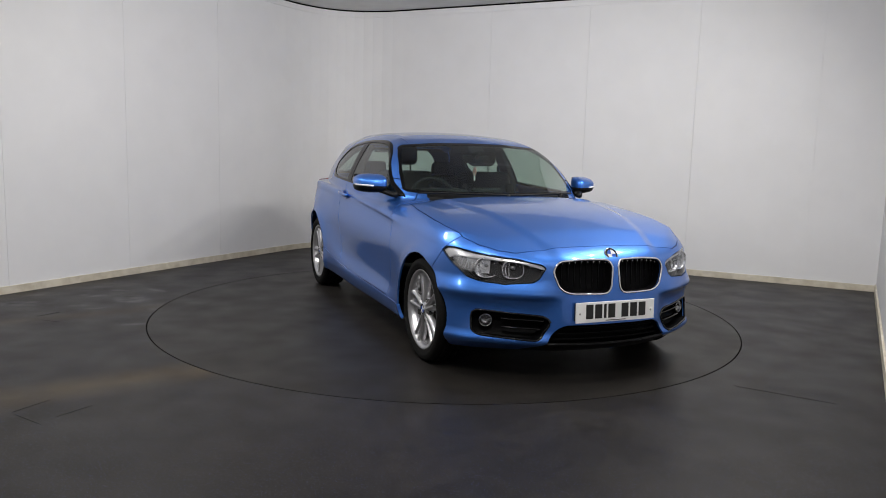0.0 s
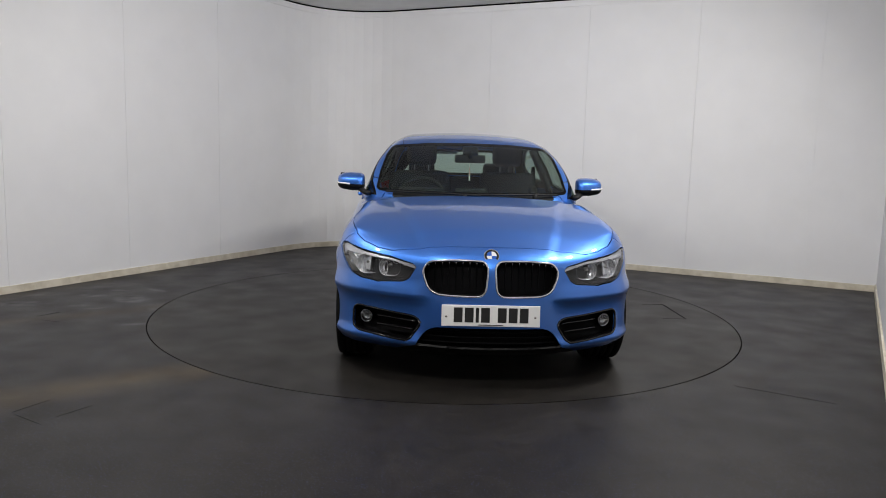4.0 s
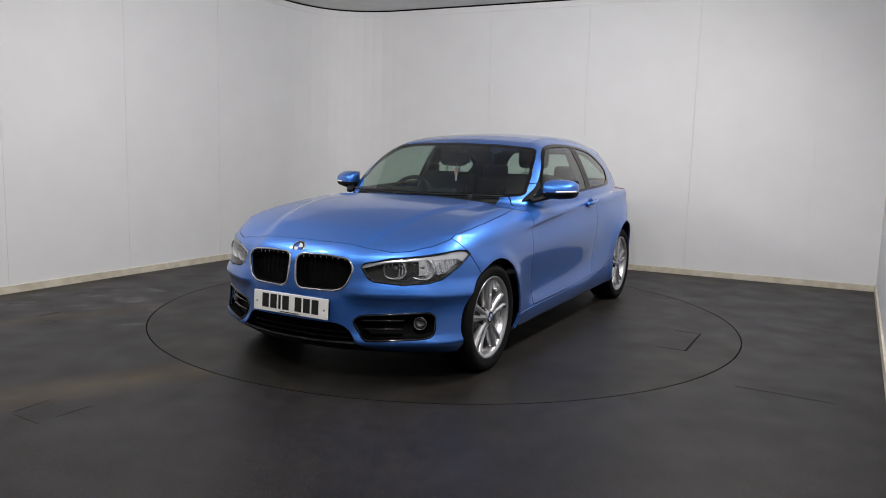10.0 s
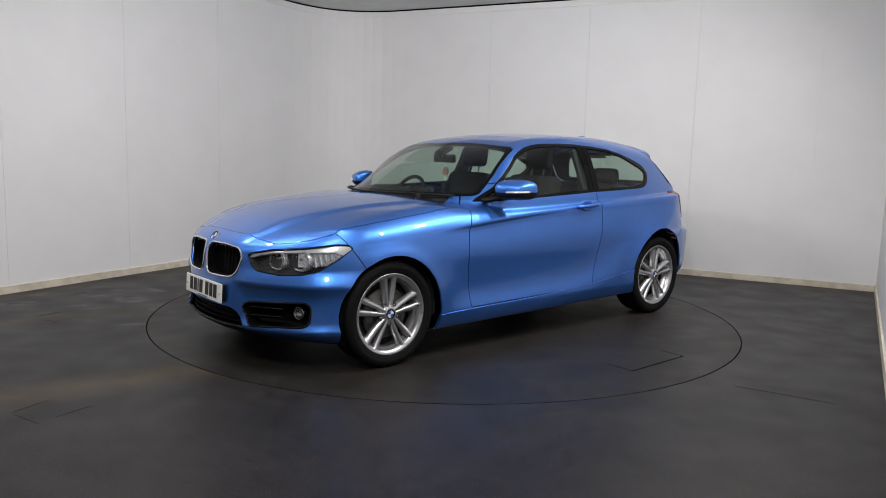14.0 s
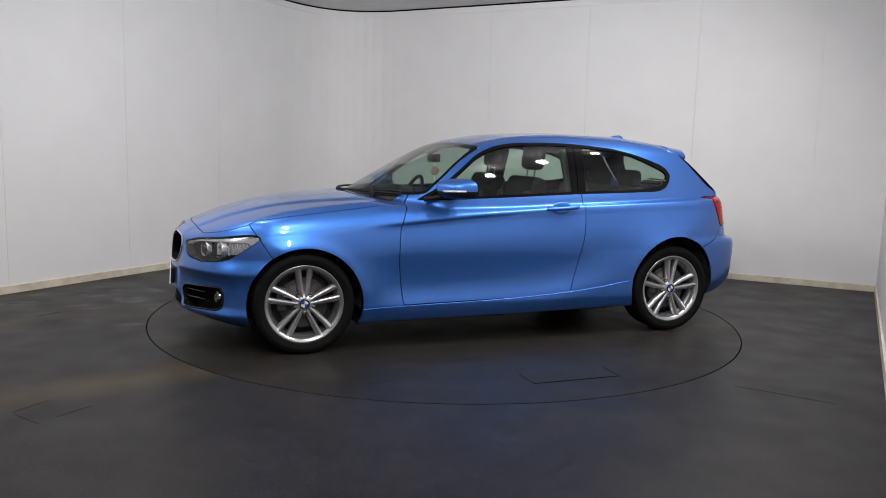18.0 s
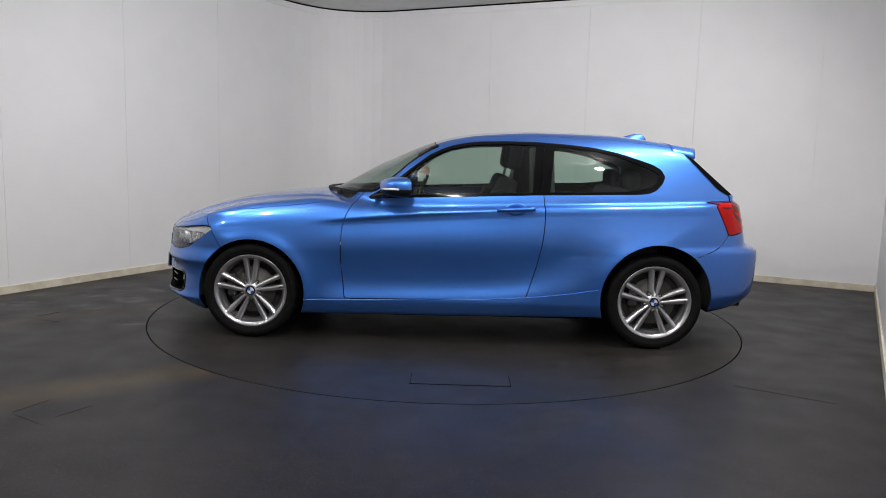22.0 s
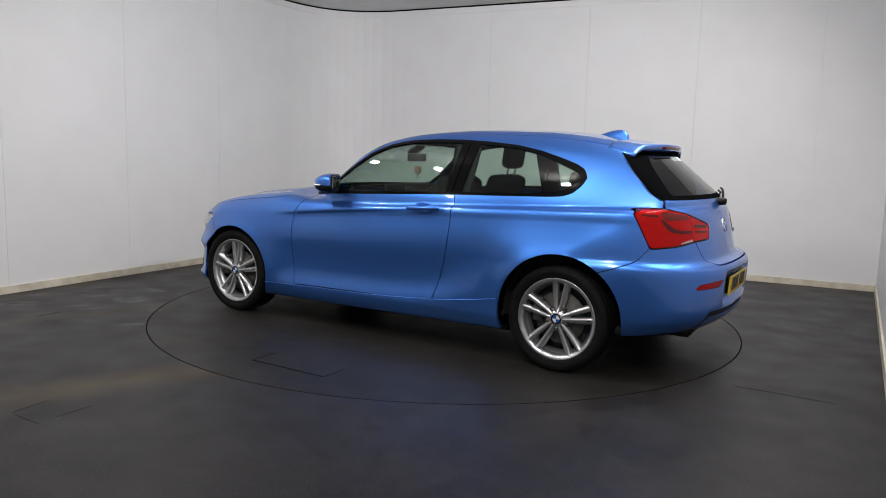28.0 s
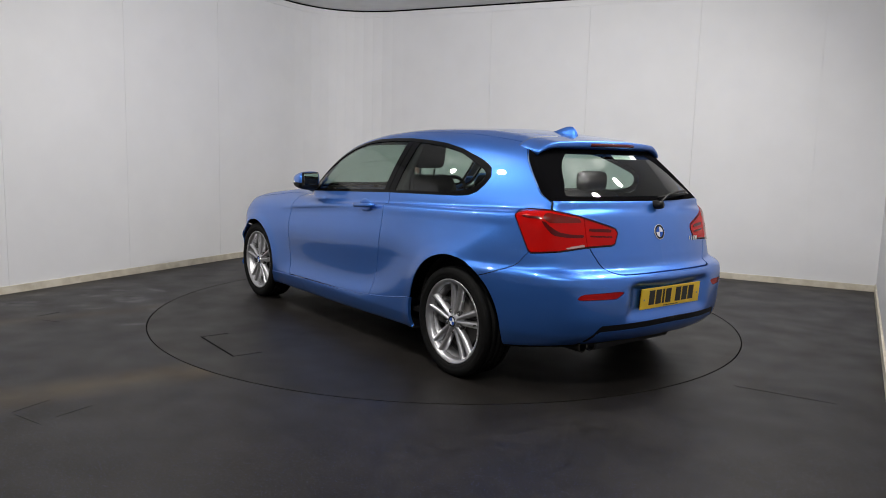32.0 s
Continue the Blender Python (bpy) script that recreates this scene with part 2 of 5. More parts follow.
class Sheet:
    """A piece of skin: vertices and faces, which can be cut along the zero line of a function of place."""

    def __init__(self, v, f):
        self.v = np.asarray(v, float).reshape(-1, 3)
        if isinstance(f, np.ndarray):                     # faces of equal width, the last vertex repeated
            self.pad = f
        else:
            size = max((len(q) for q in f), default=3)
            self.pad = np.array([list(q) + [q[-1]] * (size - len(q)) for q in f], int).reshape(-1, size)
        self.lists = None

    @property
    def f(self):
        if self.lists is None:
            same = (self.pad[:, 1:] == self.pad[:, -1:]) & (self.pad[:, :-1] == self.pad[:, -1:])
            lens = self.pad.shape[1] - same.sum(1)
            self.lists = [row[:k] for row, k in zip(self.pad.tolist(), lens.tolist())]
        return self.lists

    def cut(self, field):
        """The pieces where the field is positive and where it is negative."""
        if not len(self.pad):
            return self, self
        d = np.asarray(field(self.v), float)
        d = np.where(np.abs(d) < 1e-6, 1e-6, d)
        pos = d[self.pad] > 0
        every, none = pos.all(1), ~pos.any(1)
        extra, made, keep_a, keep_b, n = [], {}, [], [], len(self.v)
        for row in self.pad[~every & ~none].tolist():
            while len(row) > 3 and row[-1] == row[-2]:
                row.pop()
            pa, pb = [], []
            for a, b in zip(row, row[1:] + row[:1]):
                (pa if d[a] > 0 else pb).append(a)
                if (d[a] > 0) != (d[b] > 0):
                    key = (min(a, b), max(a, b))
                    if key not in made:
                        t = d[key[0]] / (d[key[0]] - d[key[1]])
                        made[key] = n + len(extra)
                        extra.append(self.v[key[0]] * (1 - t) + self.v[key[1]] * t)
                    pa.append(made[key]), pb.append(made[key])
            if len(pa) > 2:
                keep_a.append(pa)
            if len(pb) > 2:
                keep_b.append(pb)
        verts = np.vstack([self.v, np.array(extra)]) if extra else self.v

        def piece(rows, more):
            size = max([self.pad.shape[1]] + [len(q) for q in more])
            rows = np.hstack([rows, np.repeat(rows[:, -1:], size - rows.shape[1], axis=1)])
            if more:
                rows = np.vstack([rows, np.array([q + [q[-1]] * (size - len(q)) for q in more])])
            return Sheet(verts, rows).tidy()
        return piece(self.pad[every], keep_a), piece(self.pad[none], keep_b)

    def take(self, field):
        return self.cut(field)[0]

    def tidy(self):
        used = np.unique(self.pad)
        at = np.zeros(len(self.v), int)
        at[used] = np.arange(len(used))
        return Sheet(self.v[used], at[self.pad])

    def mirrored(self):
        return Sheet(self.v * np.array((1, -1, 1)), [f[::-1] for f in self.f])

    def whole(self):
        """Both halves, welded along the middle."""
        n, mid = len(self.v), np.abs(self.v[:, 1]) < 2e-4
        at = np.where(mid, np.arange(n), np.arange(n) + n)
        return Sheet(np.vstack([self.v, self.v * np.array((1, -1, 1))]), self.f + [[int(at[i]) for i in f][::-1] for f in self.f]).tidy()

    def normals(self):
        n, g = np.zeros_like(self.v), self.pad
        c = np.zeros((len(g), 3))
        for i in range(1, g.shape[1] - 1):
            c += np.cross(self.v[g[:, i]] - self.v[g[:, 0]], self.v[g[:, i + 1]] - self.v[g[:, 0]])
        for i in range(g.shape[1]):
            np.add.at(n, g[:, i], c)
        return n / np.maximum(np.linalg.norm(n, axis=1, keepdims=True), 1e-12)

    def solid(self, name, mat, parent, depth=0.012, proud=0.0, label="", along=None):
        """Link the piece as one mesh whose edges turn inward by depth."""
        n = self.normals()
        v, f = list(self.v + n * proud), [list(x) for x in self.f]
        edge = {}
        for face in self.f:
            for a, b in zip(face, face[1:] + face[:1]):
                edge[(a, b)] = 1
        rim, at = [e for e in edge if (e[1], e[0]) not in edge], {}
        for a, b in rim:
            for i in (a, b):
                if i not in at:
                    at[i] = len(v)
                    v.append(self.v[i] + n[i] * proud), v.append(self.v[i] - (n[i] if along is None else np.array(along)) * depth)
            f.append([at[b], at[a], at[a] + 1, at[b] + 1])
        return mesh_object(name, v, f, mat, parent, label=label)


# ---- the room ----
LEFT_DIR, BACK_DIR = Vector((0.476, 0.879, 0)).normalized(), Vector((0.906, -0.423, 0)).normalized()
CORNER_LB, CORNER_BR = Vector((-1.50, 4.14, 0)), Vector((4.32, 1.41, 0))
RIGHT_DIR = Vector((-0.487, -0.874, 0)).normalized()
CORNER_RF = CORNER_BR + RIGHT_DIR * 8.8
CORNER_FL = Vector((-5.67, -3.63, 0))
CEILING_Z = 3.03


def wall_strip(name, path, z0, z1, thick, mat, label="", inward=0.0):
    """A wall of some thickness along a plan path; its inner face lies on the path, moved into the room by inward."""
    pts = [Vector(p) for p in path]
    offs = []
    for i, p in enumerate(pts):
        a = (pts[i] - pts[i - 1]).normalized() if i else (pts[1] - pts[0]).normalized()
        b = (pts[i + 1] - pts[i]).normalized() if i < len(pts) - 1 else a
        t = (a + b).normalized()
        offs.append(Vector((-t.y, t.x, 0)) / max(0.3, t.dot(a)))
    v, f = [], []
    for p, o in zip(pts, offs):
        q, r = p - o * inward, p + o * (thick - inward)
        v += [(q.x, q.y, z0), (q.x, q.y, z1), (r.x, r.y, z1), (r.x, r.y, z0)]
    for i in range(len(pts) - 1):
        for k in range(4):
            a, b = 4 * i + k, 4 * i + (k + 1) % 4
            f.append((a, a + 4, b + 4, b))
    f += [(0, 1, 2, 3), tuple(4 * (len(pts) - 1) + k for k in (3, 2, 1, 0))]
    return tagged(mesh_object(name, v, f, mat, None, smooth=False, label=label), kind="structure")


def corner_arc(p, da, db, r, n=14):
    """Points of the rounded corner at p between the ways da (in) and db (out), which touches both r from p."""
    a, b = p - da * r, p + db * r
    return [a * (1 - i / (n - 1)) ** 2 + p * (2 * i * (n - 1 - i) / (n - 1) ** 2) + b * (i / (n - 1)) ** 2 for i in range(n)]


arc = corner_arc(CORNER_LB, LEFT_DIR, BACK_DIR, 1.0)


def room():
    floor = bmesh.new()
    n = 128
    outer = [CORNER_FL, *arc, CORNER_BR, CORNER_RF]
    ring = [floor.verts.new((0.012 + 2.242 * math.cos(2 * math.pi * i / n), 2.242 * math.sin(2 * math.pi * i / n), 0)) for i in range(n)]
    border = []
    for v in ring:                       # each ring point is led out to the room's edge
        d = Vector((v.co.x, v.co.y)).normalized()
        best = 1e9
        for p, q in zip(outer, outer[1:] + outer[:1]):
            e = (q - p).to_2d()
            den = d.x * e.y - d.y * e.x
            if abs(den) > 1e-9:
                t = (p.x * e.y - p.y * e.x) / den
                s = (p.x * d.y - p.y * d.x) / den
                if t > 0 and -1e-6 <= s <= 1 + 1e-6:
                    best = min(best, t)
        border.append(floor.verts.new((d.x * (best + 0.1), d.y * (best + 0.1), 0)))
    low = [floor.verts.new((v.co.x, v.co.y, -0.03)) for v in ring]
    for i in range(n):
        j = (i + 1) % n
        floor.faces.new((ring[i], border[i], border[j], ring[j]))
        floor.faces.new((ring[i], ring[j], low[j], low[i]))
    floor.faces.new(low[::-1])
    floor.normal_update()
    tagged(part("floor", floor, FLOOR, None, "dark grey speckled vinyl studio floor, scuffed and slightly glossy"), kind="structure")
    back = 0.014
    for name, p, q, first, label in (("wall_left", CORNER_FL, CORNER_LB - LEFT_DIR, 0.76, "white painted studio wall panels"),
                                     ("wall_back", CORNER_LB + BACK_DIR, CORNER_BR, 1.20, "white painted studio wall panels with fine seams"),
                                     ("wall_right", CORNER_BR, CORNER_RF, 1.19, "white painted studio wall panels"),
                                     ("wall_front", CORNER_RF, CORNER_FL, 1.19, "white painted studio wall panels")):
        w = wall_strip(name, [p, q], 0, CEILING_Z, 0.12, WALL, label, inward=-back)
        d, length, s = (q - p).normalized(), (q - p).length, 0.0
        step = first
        while s < length - 1e-4:
            t = min(s + step, length)
            pan = wall_strip("panel", [p + d * (s + (0.0009 if s else 0)), p + d * (t - (0.0009 if t < length else 0))], 0, CEILING_Z, back - 0.001, WALL)
            pan.parent = w
            del pan["kind"]
            s, step = t, 1.19
    wall_strip("wall_corner", arc, 0, CEILING_Z, 0.12, WALL, "white curved corner of the studio wall")
    path = [CORNER_FL, *arc, CORNER_BR]
    wall_strip("trim", path, CEILING_Z - 0.085, CEILING_Z - 0.022, 0.01, WALL, "white cornice strip below the ceiling", inward=0.010)
    wall_strip("trim", path, CEILING_Z - 0.016, CEILING_Z - 0.001, 0.006, GROOVE, "dark shadow gap along the ceiling", inward=0.006)
    wall_strip("baseboard", [CORNER_FL, *arc, CORNER_BR], 0, 0.064, 0.015, BASEBOARD, "cream painted baseboard, scuffed", inward=0.015)
    wall_strip("baseboard", [CORNER_BR, CORNER_RF], 0, 0.075, 0.015, BASEBOARD, "cream painted baseboard, scuffed", inward=0.015)
    bm = bmesh.new()
    vs = [bm.verts.new((p.x, p.y, CEILING_Z)) for p in outer]
    top = [bm.verts.new((p.x, p.y, CEILING_Z + 0.1)) for p in outer]
    bm.faces.new(vs), bm.faces.new(top[::-1])
    bm.normal_update()
    tagged(part("ceiling", bm, CEILING, None, "white painted flat ceiling"), kind="structure")


room()


def turntable():
    root = tagged(new("turntable"), "round dark vinyl turntable set flush in the floor", "turntable")
    n = 128
    bm = bmesh.new()
    bmesh.ops.create_circle(bm, cap_ends=True, segments=n, radius=2.233)
    r = bmesh.ops.extrude_face_region(bm, geom=bm.faces[:])
    bmesh.ops.translate(bm, verts=[v for v in r["geom"] if isinstance(v, bmesh.types.BMVert)], vec=(0, 0, -0.025))
    bmesh.ops.recalc_face_normals(bm, faces=bm.faces)
    part("disc", bm, DISC, root)
    mesh_object("gap_ring", [(r * math.cos(2 * math.pi * i / n), r * math.sin(2 * math.pi * i / n), z) for i in range(n) for r, z in ((2.2335, -0.003), (2.2335, -0.014), (2.2405, -0.014), (2.2405, -0.003))],
                [(i * 4 + k, ((i + 1) % n) * 4 + k, ((i + 1) % n) * 4 + k + 1, i * 4 + k + 1) for i in range(n) for k in range(3)], GROOVE, root, False, "black gap round the turntable")
    for size, at in (((0.56, 0.011), (-0.115, 1.925)), ((0.004, 0.18), (0.163, 1.83)), ((0.004, 0.18), (-0.393, 1.83))):
        part("hatch_gap", bevel_box((*size, 0.0012), (*at, 0.0007), 0), GROOVE, root, "dark gap round the hatch in the turntable")
    return root


def floor_marks():
    """Short knife cuts and a sheet joint in the vinyl floor."""
    for p, q, w in (((-2.96, -0.60), (-2.87, -0.45), 0.006), ((-2.87, -0.70), (-2.71, -0.76), 0.003), ((-2.01, -2.52), (-1.93, -2.34), 0.0025), ((-1.78, -2.56), (-1.69, -2.40), 0.0025), ((1.66, -1.80), (2.10, -2.07), 0.003), ((-1.98, -2.55), (-1.80, -2.66), 0.002)):
        a, c = Vector((*p, 0.0006)), Vector((*q, 0.0006))
        turn = Matrix.Rotation(math.atan2((c - a).y, (c - a).x), 4, "Z")
        tagged(part("floor_seam", bevel_box(((c - a).length, w, 0.001), (a + c) / 2, 0, 1, turn), CUT, None, "thin dark cut in the vinyl floor"), kind="structure")



TURNTABLE = turntable()
floor_marks()

# ---- the car's skin ----
bonnet_z = curve([(2.16, 0.63), (2.10, 0.692), (2.034, 0.738), (1.98, 0.762), (1.90, 0.794), (1.77, 0.844), (1.46, 0.917), (1.06, 0.965), (0.93, 0.975), (0.6, 0.952), (0.0, 0.955), (-0.57, 0.978), (-1.26, 1.0), (-1.8, 1.012), (-2.0, 1.01), (-2.2, 0.99)])
crown = curve([(2.1, 0.10), (1.8, 0.060), (1.4, 0.036), (0.9, 0.034), (0.0, 0.03)])
plan_w = spline([(2.1, 0.74), (1.9, 0.804), (1.7, 0.848), (1.5, 0.875), (1.345, 0.883), (1.1, 0.879), (0.7, 0.869), (0.0, 0.873), (-0.7, 0.883), (-1.1, 0.892), (-1.345, 0.892), (-1.6, 0.871), (-1.8, 0.832), (-2.0, 0.775), (-2.2, 0.70)])
crease_z = curve([(2.0, 0.70), (1.2, 0.765), (0.38, 0.846), (-0.36, 0.908), (-0.72, 0.936), (-1.64, 0.962), (-2.1, 0.96)])
side_u = curve([(0.5, 0.0), (0.58, 0.0), (0.62, -0.0008), (0.66, -0.0035), (0.70, -0.0085), (0.74, -0.0155), (0.78, -0.0228), (0.81, -0.0268), (0.832, -0.0262), (0.846, -0.0205), (0.852, -0.019), (0.860, -0.022), (0.88, -0.034), (0.91, -0.053), (0.95, -0.090), (1.01, -0.155), (1.1, -0.265)])
side_plain = curve([(0.5, 0.0), (0.60, 0.0), (0.66, -0.0025), (0.7, -0.006), (0.78, -0.016), (0.83, -0.023), (0.86, -0.029), (0.88, -0.036), (0.91, -0.054), (0.95, -0.090), (1.01, -0.155), (1.1, -0.265)])
sill_d = curve([(0.14, -0.06), (0.17, -0.035), (0.2, -0.022), (0.255, -0.006), (0.29, 0.0), (0.5, 0.0)])
scoop_d = spline([(-0.2, 0.0), (0.0, 0.0), (0.012, -0.0035), (0.04, -0.015), (0.08, -0.030), (0.12, -0.0365), (0.16, -0.0365), (0.22, -0.031), (0.28, -0.0215), (0.34, -0.0115), (0.40, -0.004), (0.46, -0.0006), (0.5, 0.0), (0.7, 0.0)])
nose_x = curve([(0.10, 1.90), (0.15, 1.98), (0.19, 2.055), (0.225, 2.10), (0.25, 2.118), (0.32, 2.121), (0.45, 2.117), (0.52, 2.114), (0.6, 2.108), (0.66, 2.10), (0.70, 2.088), (0.74, 2.055), (0.80, 1.97)])
nose_drop = curve([(0.0, 0.0), (0.12, 0.004), (0.26, 0.026), (0.41, 0.078), (0.55, 0.145), (0.69, 0.245), (0.78, 0.35), (0.84, 0.47), (0.9, 0.65)])
bumper_d = curve([(0.17, -0.015), (0.205, -0.005), (0.238, 0.018), (0.252, 0.020), (0.27, 0.006), (0.30, -0.012), (0.40, -0.022), (0.44, -0.018), (0.475, -0.002), (0.497, 0.017), (0.51, 0.020), (0.53, 0.016), (0.60, 0.0), (0.7, 0.0)])
dome_y = curve([(2.0, 0.34), (1.7, 0.42), (1.3, 0.50), (0.9, 0.60)])
tail_x = curve([(0.15, -1.9), (0.25, -2.06), (0.3, -2.13), (0.36, -2.182), (0.45, -2.20), (0.6, -2.208), (0.645, -2.20), (0.665, -2.175), (0.69, -2.122), (0.75, -2.105), (0.86, -2.08), (0.95, -2.055), (1.0, -2.035), (1.05, -1.99)])
tail_drop = curve([(0.0, 0.0), (0.15, 0.004), (0.26, 0.013), (0.36, 0.029), (0.5, 0.066), (0.6, 0.108), (0.7, 0.184), (0.76, 0.268), (0.82, 0.40), (0.9, 0.68)])
under_z = curve([(2.1, 0.18), (1.7, 0.165), (0.9, 0.168), (0.0, 0.178), (-1.0, 0.2), (-1.7, 0.245), (-2.1, 0.29)])
roof_z = curve([(0.5, 1.2), (0.2, 1.326), (0.03, 1.380), (-0.185, 1.414), (-0.6, 1.437), (-1.04, 1.431), (-1.26, 1.413), (-1.69, 1.352), (-1.85, 1.325), (-2.0, 1.29)])
cabin_w = spline([(1.0, 0.69), (0.8, 0.745), (0.6, 0.775), (0.3, 0.795), (0.0, 0.803), (-0.6, 0.803), (-1.0, 0.783), (-1.3, 0.748), (-1.6, 0.703), (-1.9, 0.643), (-2.1, 0.59)])
tumble = curve([(-0.3, -0.03), (0.0, 0.0), (0.1, 0.034), (0.2, 0.08), (0.3, 0.137), (0.36, 0.178), (0.42, 0.235), (0.5, 0.33)])


sill_line = curve([(1.2, 0.268), (0.965, 0.273), (-0.004, 0.299), (-0.491, 0.329), (-0.752, 0.359), (-0.967, 0.396), (-1.1, 0.42)])


def ease(t):
    t = np.clip(t, 0, 1)
    return t * t * (3 - 2 * t)


def lower_body(x, y, z):
    a = np.abs(y)
    zc = crease_z(x)
    q = np.where(z < 0.6, z, np.where(z < zc, 0.6 + (z - 0.6) * 0.25 / (zc - 0.6), 0.85 + z - zc))
    rf, rr = np.hypot(x - 1.345, z - 0.312), np.hypot(x + 1.345, z - 0.312)
    flare = 0.010 * np.exp(-((rf - 0.36) / 0.05) ** 2) + 0.012 * np.exp(-((rr - 0.37) / 0.06) ** 2)
    # the door's scoop fades out beside the wheels, slanting with the haunch; the crease starts on the wing
    front = ease((rf - 0.36) / 0.32)
    haunch = ease((x + 1.14 - np.clip(0.62 - z, 0, 0.4) * 1.1) / 0.52)
    scoop = scoop_d(z - np.where(np.abs(x) < 1.25, sill_line(x), 0.27)) * 0.62 * front * haunch
    crease = ease((1.02 - x) / 0.4)
    belly = 0.023 * np.exp(-((x - 1.62) / 0.30) ** 2) * ease((0.60 - z) / 0.10)
    # the rear haunch leans in from the wheel arch up to the shoulder
    haunch_lean = ease((-x - 0.75) / 0.5) * ease((x + 2.05) / 0.35) * (0.016 * ease((z - 0.36) / 0.22) - 0.042 * ease((z - 0.62) / 0.33))
    side = a - plan_w(x) - haunch_lean - (side_u(q) * crease + side_plain(q) * (1 - crease)) - sill_d(z) - scoop - flare - belly
    dome = np.clip((dome_y(x) + 0.03 - a) / 0.075, 0, 1)
    top = z - bonnet_z(x) + crown(x) * (a / 0.7) ** 2 - 0.011 * dome * dome * (3 - 2 * dome) * np.clip((x - 0.75) / 0.2, 0, 1) + 0.006
    wide = np.clip((a - 0.30) / 0.14, 0, 1)
    nose = x - nose_x(z) + nose_drop(a - 0.022 * ease((0.60 - z) / 0.10) * ease((a - 0.6) / 0.2)) - bumper_d(z) * wide * wide * (3 - 2 * wide)
    recess = ease((0.375 - a) / 0.09) * ease((0.640 - z) / 0.06) * ease((z - 0.405) / 0.06)
    tail = tail_x(z) + tail_drop(a) + 0.030 * recess - x
    under = under_z(x) - z
    f = smax(side, top, 0.045)
    f = smax(f, nose, 0.038)
    f = smax(f, tail, 0.05)
    return smax(f, under, 0.03)


def cabin(x, y, z):
    a = np.abs(y)
    roof = z - roof_z(x) + 0.032 * (a / 0.55) ** 2
    side = a - cabin_w(x) + tumble(z - 0.96)
    screen = x - (0.935 - np.maximum(z - 0.96, 0) * 1.8) + (0.27 - 0.38 * np.clip(z - 0.96, 0, 0.4)) * (a / 0.6) ** 2
    rear = -(2.03 - np.maximum(z - 1.02, 0) * 1.2) + 0.070 * (a / 0.45) ** 2 - x
    f = smax(roof, side, 0.10)
    f = smax(f, screen * 0.485, 0.03)
    f = smax(f, rear * 0.63, 0.03)
    return smax(f, 0.7 - z, 0.02)


def skin(x, y, z):
    return smin(lower_body(x, y, z), cabin(x, y, z), 0.012 + 0.06 * ease((x - 0.42) / 0.2) * ease((np.abs(y) - 0.5) / 0.15))


def shoot(origin, way, reach=2.2, f=skin):
    """How far along each ray (one, or very many) the skin lies."""
    lo, hi, found = np.zeros(len(origin)), np.full(len(origin), reach), np.zeros(len(origin), bool)
    last = np.zeros(len(origin))
    if len(origin) < 100:                     # few rays: all steps of each ray at once, narrowed four times
        a, c = 0.05, reach
        for _ in range(4):
            steps = np.linspace(a, c, 40)
            p = origin[0] + steps[:, None] * way[0]
            out = np.flatnonzero(f(p[:, 0], p[:, 1], p[:, 2]) > 0)
            k = int(out[0]) if len(out) else 39
            a, c = steps[max(k - 1, 0)], steps[k]
        return np.array([(a + c) / 2])
    for s in np.linspace(0.05, reach, 60):
        p = origin + way * s
        out = (f(p[:, 0], p[:, 1], p[:, 2]) > 0) & ~found
        lo[out], hi[out] = last[out], s
        found |= out
        last[~found] = s
    for _ in range(18):
        m = (lo + hi) / 2
        p = origin + way * m[:, None]
        out = f(p[:, 0], p[:, 1], p[:, 2]) > 0
        hi, lo = np.where(out, m, hi), np.where(out, lo, m)
    return (lo + hi) / 2


SPINE_Z = 0.60


def half_skin():
    """The left half of the skin, as a grid of rings round a spine with domed ends."""
    turns, xs = np.linspace(0, 1, 220), np.linspace(1.30, -1.45, 236)
    origin, way = [], []

    def angles(x):
        """Closer steps over the flank, with one row of vertices along the crease."""
        at = math.atan2(float(plan_w(x)) - 0.01, SPINE_Z - float(crease_z(x)))
        return np.interp(turns, [0, 0.24, 0.62, 1], [0, math.radians(65), at, math.pi])
    for e in np.radians(np.linspace(89.96, 0, 74))[:-1]:
        for p in angles(1.30):
            origin.append((1.30, 0, SPINE_Z)), way.append((math.sin(e), math.cos(e) * math.sin(p), -math.cos(e) * math.cos(p)))
    for x in xs:
        for p in angles(x):
            origin.append((x, 0, SPINE_Z)), way.append((0, math.sin(p), -math.cos(p)))
    for e in np.radians(np.linspace(0, 89.96, 70))[1:]:
        for p in angles(-1.45):
            origin.append((-1.45, 0, SPINE_Z)), way.append((-math.sin(e), math.cos(e) * math.sin(p), -math.cos(e) * math.cos(p)))
    origin, way = np.array(origin), np.array(way)
    v = origin + way * shoot(origin, way)[:, None]
    m = len(turns)
    rows = len(v) // m
    v[0::m, 1] = 0
    v[m - 1::m, 1] = 0
    f = [[i * m + j, (i + 1) * m + j, (i + 1) * m + j + 1, i * m + j + 1] for i in range(rows - 1) for j in range(m - 1)]
    return Sheet(v, f)


CAR = tagged(new("hatchback_car"), "metallic blue three-door hatchback with silver alloy wheels", "car")
half = half_skin()

